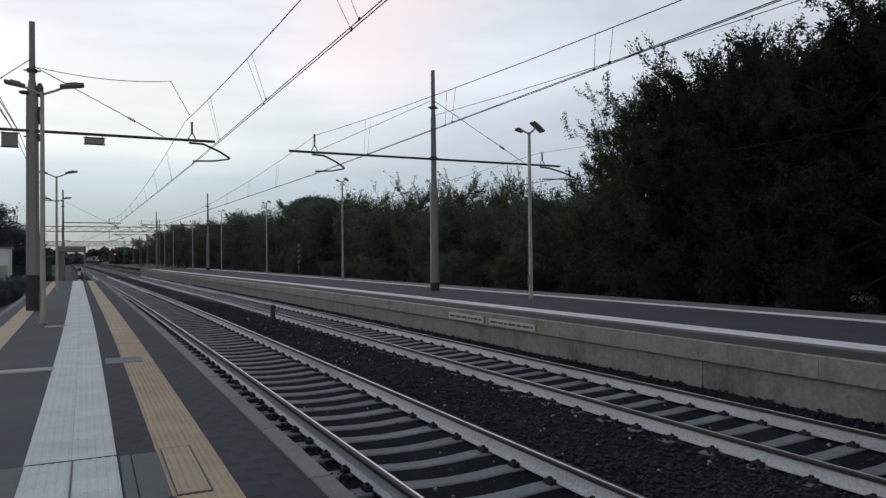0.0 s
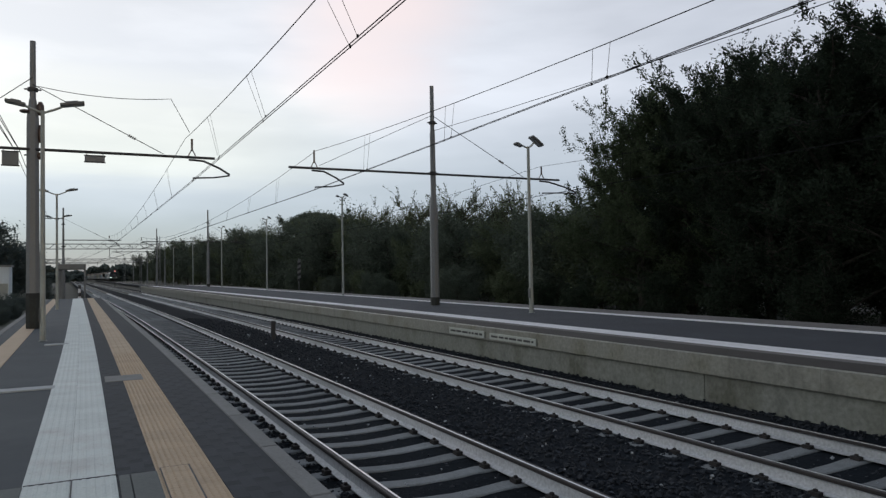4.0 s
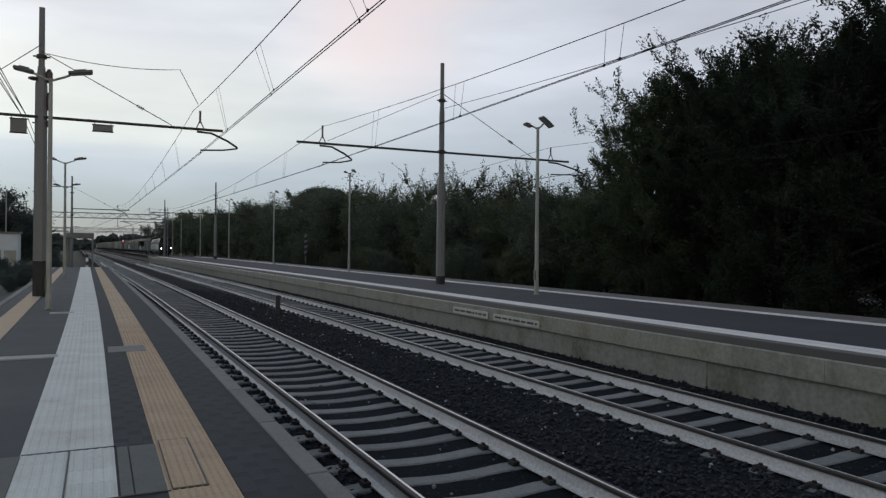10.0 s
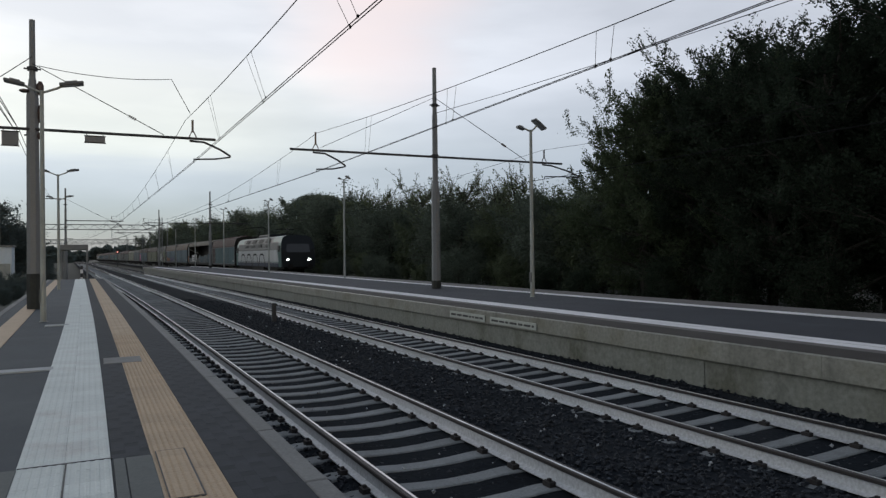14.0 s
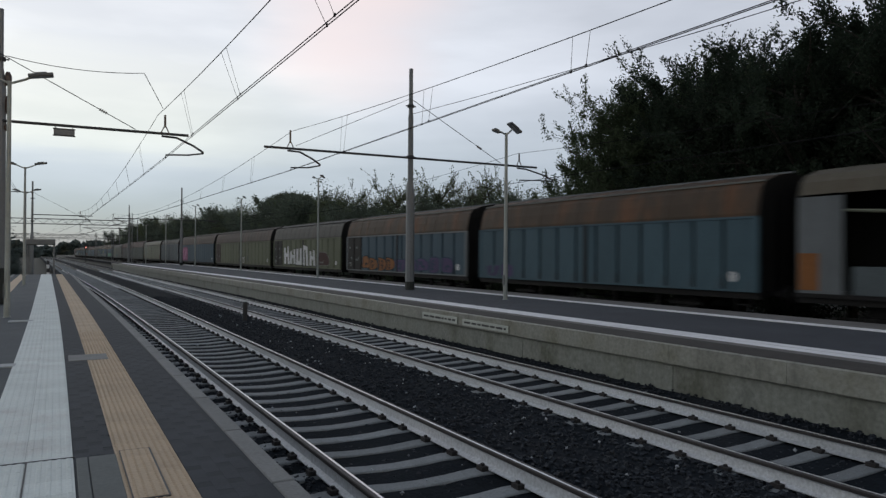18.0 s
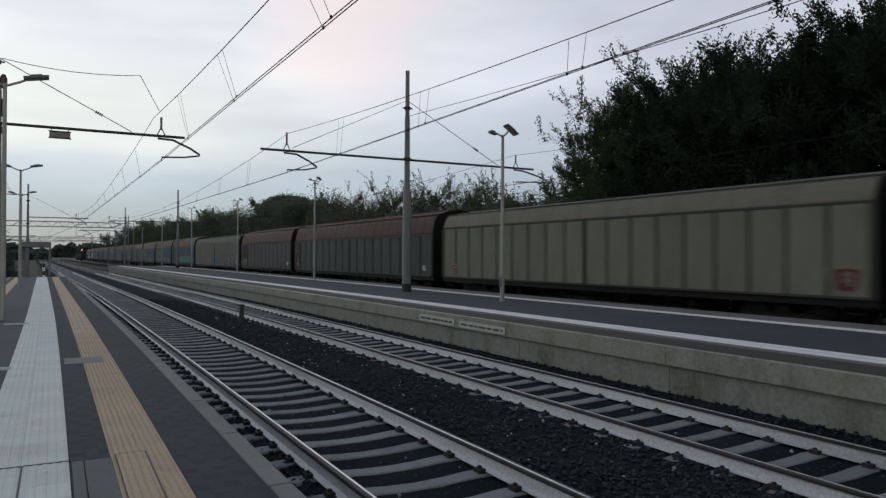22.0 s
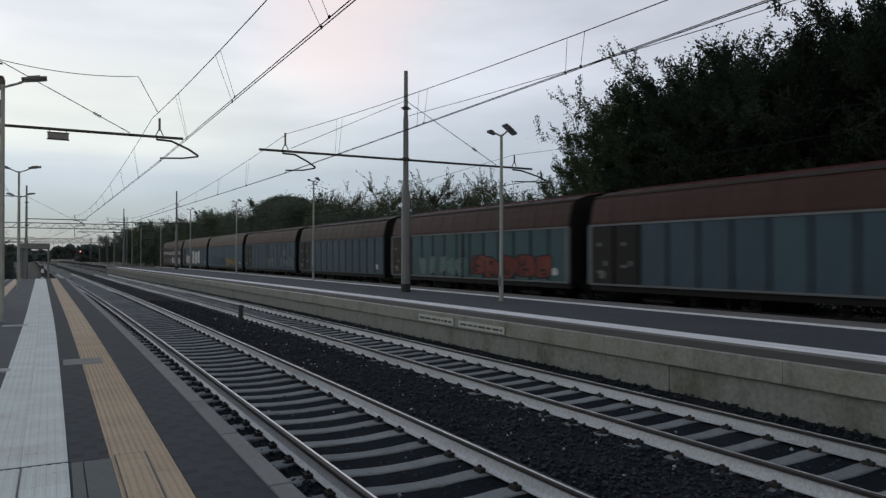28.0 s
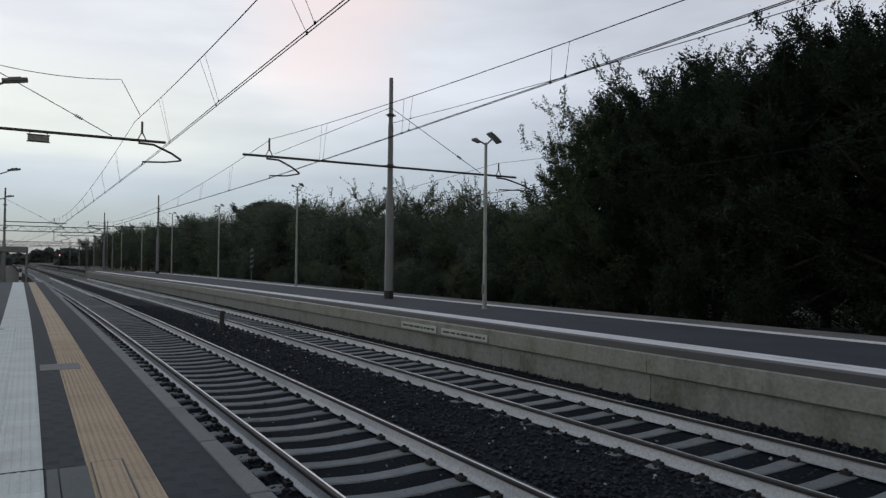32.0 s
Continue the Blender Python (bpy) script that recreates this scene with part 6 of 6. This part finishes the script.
# ---------------------------------------------------------------- the train, front to rear: (front, rear) along the track at 16.5 s
LOCO = (-4.9, 14.75)
loco = build_loco(LOCO[1] - LOCO[0])
LO, MID, HI = ZB + 0.08, ZB + 0.75, ZB + 1.5
WAGONS = [
    (15.05, 30.1, dict(side="teal", roof="r_red", bay="oxide", trim="trim", label="teal sliding-wall wagon with a red-brown roof", divider=False)),
    (30.1, 51.25, None),
    (51.25, 65.5, dict(side="blue", roof="r_rust", label="sky blue sliding-wall wagon with a rusty roof", tags=((4.2, 6.2, LO, MID - 0.2, "violet", "blue", 2),))),
    (65.5, 80.2, dict(side="slate", roof="r_rust", label="slate blue wagon sprayed orange and violet", trim="trim", bay="near_black", tags=((0.4, 4.6, LO, MID + 0.1, "orange", "ink", 4), (-5.6, 0.2, LO, MID, "violet", "navy", 5)))),
    (80.2, 95.4, dict(side="olive", roof="r_grey", label="olive wagon with tall white sprayed spikes", bay="near_black", tags=((-2.6, 4.4, LO, HI - 0.05, "white", "ink", 5, "tall"), (-5.0, -2.7, LO, MID + 0.40, "maroon", "ash", 1)))),
    (95.4, 116.3, dict(side="olive", roof="r_brown", label="olive green sliding-wall wagon with a brown roof", bay="oxide", tags=((-1.95, -1.1, LO + 0.02, MID + 0.02, "white", "olive", 2, "loose"), (-3.3, -2.5, LO + 0.1, MID, "greygreen", "olive", 1)))),
    (116.3, 138.0, dict(side="slate", roof="r_brown", label="slate blue wagon sprayed pink at one end", bay="oxide", bays=2, patch=(8.05, 4.4, "pink"), word=("..YUM!!", 8.30, LO + 0.08, 1.42, 3.7, "rose"))),
    (138.0, 153.4, dict(side="pale", roof="r_grey", label="pale grey sliding-wall wagon with a pale eave", trim="trim", eave=3.28, ridge=4.05)),
    (153.4, 173.5, dict(side="khaki", roof="r_tan", label="faded khaki wagon with a shallow tan roof", trim="r_grey", ring=False, eave=3.30, ridge=4.05, tags=((-9.2, -8.5, LO + 0.08, MID, "red", "khaki", 1), (8.2, 8.9, LO + 0.05, LO + 0.45, "red", "khaki", 1)))),
    (173.5, 194.5, dict(side="greygreen", roof="r_red", label="grey-green sliding-wall wagon with a red-brown roof", bay="oxide", bays=1)),
    (194.5, 209.5, dict(side="grey", roof="r_red", label="grey sliding-wall wagon with a red-brown roof", bay="oxide", divider=False, tags=((5.2, 6.3, LO, MID, "ash", "ink", 1),))),
    (209.5, 230.1, dict(side="sage", roof="r_grey", label="pale sage wagon sprayed with ash and cyan shapes", trim="trim", eave=3.28, ridge=4.05, tags=((-8.6, -2.2, LO, MID + 0.2, "ash", "ink", 6), (-1.8, 1.0, LO, MID, "cyan", "ink", 3), (1.8, 8.4, LO, MID + 0.1, "ash", "sage", 9, "loose")))),
    (230.1, 245.9, dict(side="slate", roof="r_rust", label="slate wagon sprayed bright green along the bottom", bay="near_black", bays=2, divider=False, tags=((-6.6, 4.0, LO, MID + 0.15, "green", "slate", 11),))),
    (245.9, 260.6, dict(side="slate", roof="r_rust", label="slate wagon sprayed with lime blocks and ash shapes", divider=False, tags=((1.0, 5.6, MID + 0.15, HI + 0.1, "lime", "slate", 5), (-5.6, 6.4, LO, MID, "ash", "slate", 9)))),
    (260.6, 275.0, dict(side="slate", roof="r_rust", label="slate wagon sprayed with faint lime and ash shapes", tags=((2.2, 5.4, MID + 0.15, HI + 0.05, "lime", "slate", 4), (-4.6, 5.6, LO, MID, "ash", "slate", 8, "loose")))),
    (275.0, 290.0, dict(side="grey", roof="r_brown", label="grey sliding-wall wagon with a brown roof", bay="near_black")),
    (290.0, 306.0, dict(side="slate", roof="r_red", label="slate sliding-wall wagon with a red-brown roof", bay="near_black")),
    (306.0, 321.5, dict(side="slate", roof="r_red", label="slate sliding-wall wagon with a pale trim", trim="trim", bay="near_black", divider=False)),
    (321.5, 336.5, dict(side="teal", roof="r_red", label="teal wagon with red and orange sprayed shapes", trim="trim", bay="oxide", bays=2, tags=((-6.0, -0.6, LO, MID + 0.35, "red", "ink", 5), (-0.2, 4.2, LO + 0.1, MID + 0.15, "cyan", "ash", 5, "loose")))),
    (336.5, 351.1, dict(side="slate", roof="r_brown", label="slate sliding-wall wagon with a brown roof", bay="near_black", divider=False)),
    (351.1, 365.7, dict(side="slate", roof="r_red", label="slate wagon with a few ash sprayed marks", bay="near_black", tags=((-6.4, -3.2, LO + 0.1, MID + 0.1, "ash", "slate", 5, "loose"), (-4.6, -3.9, MID + 0.2, HI, "ash", "slate", 1, "loose"), (-1.6, 0.6, LO + 0.1, MID + 0.2, "ash", "slate", 3, "loose")))),
    (365.7, 380.5, dict(side="blue", roof="r_rust", label="blue wagon sprayed with yellow shapes", divider=False, tags=((-5.4, -0.8, LO, MID + 0.1, "yellow", "navy", 5), (-0.4, 5.2, LO, MID + 0.25, "navy", "blue", 5)))),
    (380.5, 395.2, dict(side="slate", roof="r_rust", label="slate wagon with white sprayed bubbles", bay="near_black", divider=False, tags=((-3.4, 1.0, LO + 0.03, HI - 0.02, "white", "ash", 3), (2.2, 4.4, LO + 0.1, MID + 0.45, "white", "ash", 3)))),
    (395.2, 410.4, dict(side="oxide", roof="r_red", label="dark red last wagon covered in white sprayed shapes", divider=False, tags=((-6.3, -0.3, LO, MID + 0.22, "white", "maroon", 5, "tall"), (-5.9, -0.6, LO + 0.12, MID + 0.05, "white", "ink", 8, "loose"), (0.3, 6.4, LO + 0.1, MID - 0.02, "trim", "ink", 6, "loose"), (-6.4, 6.4, MID + 0.42, HI + 0.14, "white", "ink", 11, "loose")))),
]
train = [(loco, sum(LOCO) / 2)]
for a, b, spec in WAGONS:
    train.append((build_open_wagon(b - a) if spec is None else build_wagon(b - a, **spec), (a + b) / 2))


# ---------------------------------------------------------------- paving pieces of the near platform
def rib_tile(w, n):
    def f(bm):
        box(bm, -w / 2 + 0.001, w / 2 - 0.001, -0.1492, 0.1492, -0.03, 0.0)
        for i in range(n):
            x = -w / 2 + w * (i + 0.5) / n
            vs = [bm.verts.new(p) for p in ((x - 0.017, -0.146, 0), (x + 0.017, -0.146, 0), (x + 0.010, -0.146, 0.0025), (x - 0.010, -0.146, 0.0025), (x - 0.017, 0.146, 0), (x + 0.017, 0.146, 0), (x + 0.010, 0.146, 0.0025), (x - 0.010, 0.146, 0.0025))]
            for q in ((3, 2, 6, 7), (1, 5, 6, 2), (0, 3, 7, 4), (0, 1, 2, 3), (4, 7, 6, 5)):
                bm.faces.new([vs[k] for k in q])
    return f


def dome_tile(w, n):
    def f(bm):
        box(bm, -w / 2 + 0.002, w / 2 - 0.002, -w / 2 + 0.002, w / 2 - 0.002, -0.03, 0.0)
        for i in range(n):
            for j in range(n):
                x, y = -w / 2 + w * (i + 0.5) / n, -w / 2 + w * (j + 0.5) / n
                a = [bm.verts.new((x + 0.012 * cx, y + 0.012 * cy, 0)) for cx, cy in ((1, 0), (0, 1), (-1, 0), (0, -1))]
                b = [bm.verts.new((x + 0.008 * cx, y + 0.008 * cy, 0.004)) for cx, cy in ((1, 0), (0, 1), (-1, 0), (0, -1))]
                for k in range(4):
                    bm.faces.new((a[k], a[(k + 1) % 4], b[(k + 1) % 4], b[k]))
                bm.faces.new(b)
    return f


def paver(bm):
    box(bm, -0.0492, 0.0492, -0.0992, 0.0992, -0.03, 0.0)


def lay(name, mesh_key, make, mat, parent, x, y, z, rz=0.0):
    s = math.degrees(math.atan(-(platform_line(y + 0.5) - platform_line(y - 0.5))))
    return place(name, mesh_key, make, mat, parent, (x + platform_line(y), y, z), s + rz)


def paving_strip(name, x0, x1, mat, label):
    base = sweep(name, [(x0, ZN - 0.03), (x1, ZN - 0.03), (x1, ZN - 0.001), (x0, ZN - 0.001)], stations(-6, 56, 2), mat, line=platform_line)
    return tagged(base, label, "paving", kind="structure")


white = paving_strip("tactile_path", -0.48, 0.12, M_SLAB, "white ribbed tactile path along the platform")
ochre = paving_strip("warning_strip", 0.39, 0.79, M_SLAB, "ochre tactile warning strip along the platform edge")
ochre2 = paving_strip("warning_strip_rear", -1.71, -1.33, M_YELLOW_TILE, "ochre tactile warning strip along the rear edge")
walkway = paving_strip("paved_walkway", 0.125, 0.385, M_JOINT, "dark block paving between the tactile strips")
margin = paving_strip("paved_margin", 0.795, 1.235, M_JOINT, "dark block paving along the platform edge")
y = -3.0
while y < 40.5:
    for x in (-0.33, -0.03):
        lay("tactile_tile", (), rib_tile(0.30, 5), M_WHITE_TILE, white, x, y, ZN + 0.003)
    y += 0.30
verts, faces = [], []
while y < 55.7:
    for x in (-0.33, -0.03):
        b, X = len(verts), x + platform_line(y)
        verts += [(X + sx * 0.149, y + sy * 0.149, ZN + sz) for sz in (-0.02, 0.004) for sy in (-1, 1) for sx in (-1, 1)]
        faces += [tuple(b + k for k in q) for q in ((4, 5, 7, 6), (0, 1, 5, 4), (2, 6, 7, 3), (0, 4, 6, 2), (1, 3, 7, 5))]
    y += 0.30
ob = attach("distant_tiles", mesh_from("distant_tiles", verts, faces), M_WHITE_TILE, white)
ob["kind"] = "stuff"
y = -2.95
while y < 55.7:
    near = y < 15
    lay("warning_tile", (near,), dome_tile(0.40, 9) if near else dome_tile(0.40, 4), M_YELLOW_TILE, ochre, 0.59, y, ZN + 0.003)
    y += 0.40
rng = random.Random(4)
for parent, xs in ((walkway, [0.175 + 0.1 * i for i in range(3)]), (margin, [0.845 + 0.1 * i for i in range(4)])):
    y, r, count = -3.0, 0, 0
    verts, faces = [], []
    while y < 26:
        for x in xs:
            yy = y + (0.1 if r % 2 else 0.0)
            z = ZN + rng.uniform(-0.0002, 0.0002)
            if y > 2.9 and count < 290:
                lay("paver", (), paver, M_PAVER, parent, x, yy, z)
                count += 1
            else:
                b = len(verts)
                X = x + platform_line(yy)
                verts += [(X + sx * 0.048, yy + sy * 0.098, z + sz) for sz in (-0.02, 0) for sy in (-1, 1) for sx in (-1, 1)]
                faces += [tuple(b + k for k in q) for q in ((4, 5, 7, 6), (0, 1, 5, 4), (2, 6, 7, 3), (0, 4, 6, 2), (1, 3, 7, 5))]
            r += 1
        y += 0.2
        r = int(round((y + 3.0) / 0.2))
    ob = attach("distant_pavers", mesh_from("distant_pavers", verts, faces), M_PAVER, parent)
    ob["kind"] = "stuff"

# open joints across the white path
for x0, x1, y0, y1 in ((-0.482, 0.122, 5.778, 5.792), (-0.482, 0.122, 4.594, 4.606), (-0.185, -0.175, 4.606, 5.778), (0.124, 0.405, 4.594, 4.606)):
    bm = bmesh.new()
    box(bm, x0, x1, y0, y1, ZN - 0.01, ZN + 0.0085)
    tagged(part("open_joint", bm, M_DARK), "dark open joint across the white tactile path", "joint", group="open joints")

# hatch, slabs and cross bands let into the paving
hatch = tagged(empty("service_hatch", pose(0.515, 5.21, ZN + 0.003)), "ochre tactile service hatch with a dark open joint", "hatch")
bm = bmesh.new()
box(bm, -0.104, 0.110, -0.602, 0.602, -0.01, 0.0075)
part("joint", bm, M_DARK, hatch)
for i in range(6):
    place("hatch_tile", (), dome_tile(0.197, 4), M_YELLOW_TILE, hatch, (0, -0.4875 + 0.195 * i, 0.010))
for x0, x1, y0, y1, nm in ((0.128, 0.200, 4.61, 5.74, "grey_slab"), (0.208, 0.385, 4.61, 5.74, "grey_slab"), (-0.72, -0.484, 4.61, 5.76, "grey_slab"), (-1.20, -0.484, 10.75, 11.02, "light_band"), (0.128, 0.62, 10.95, 11.55, "cross_band"), (-0.95, -0.484, 17.7, 18.0, "light_band")):
    bm = bmesh.new()
    box(bm, x0, x1, y0, y1, ZN - 0.02, ZN + 0.009, 0.004)
    tagged(part(nm, bm, {"grey_slab": M_SLAB, "cross_band": M_COPING, "light_band": M_PLASTER}[nm]), "grey concrete slab let into the platform paving", "paving slab", group="slabs in the paving")


def motions():
    """The train runs past at a steady speed."""
    for thing, mid in train:
        rows = []
        for i in range(17):
            t = 2.0 * i
            y = mid - SPEED * (t - 16.5)
            slope = (track3(y + 3) - track3(y - 3)) / 6
            rows.append((t, pose(track3(y), y, Z3, 0, 0, -math.degrees(math.atan(slope)))))
        walk(thing, rows)


motions()
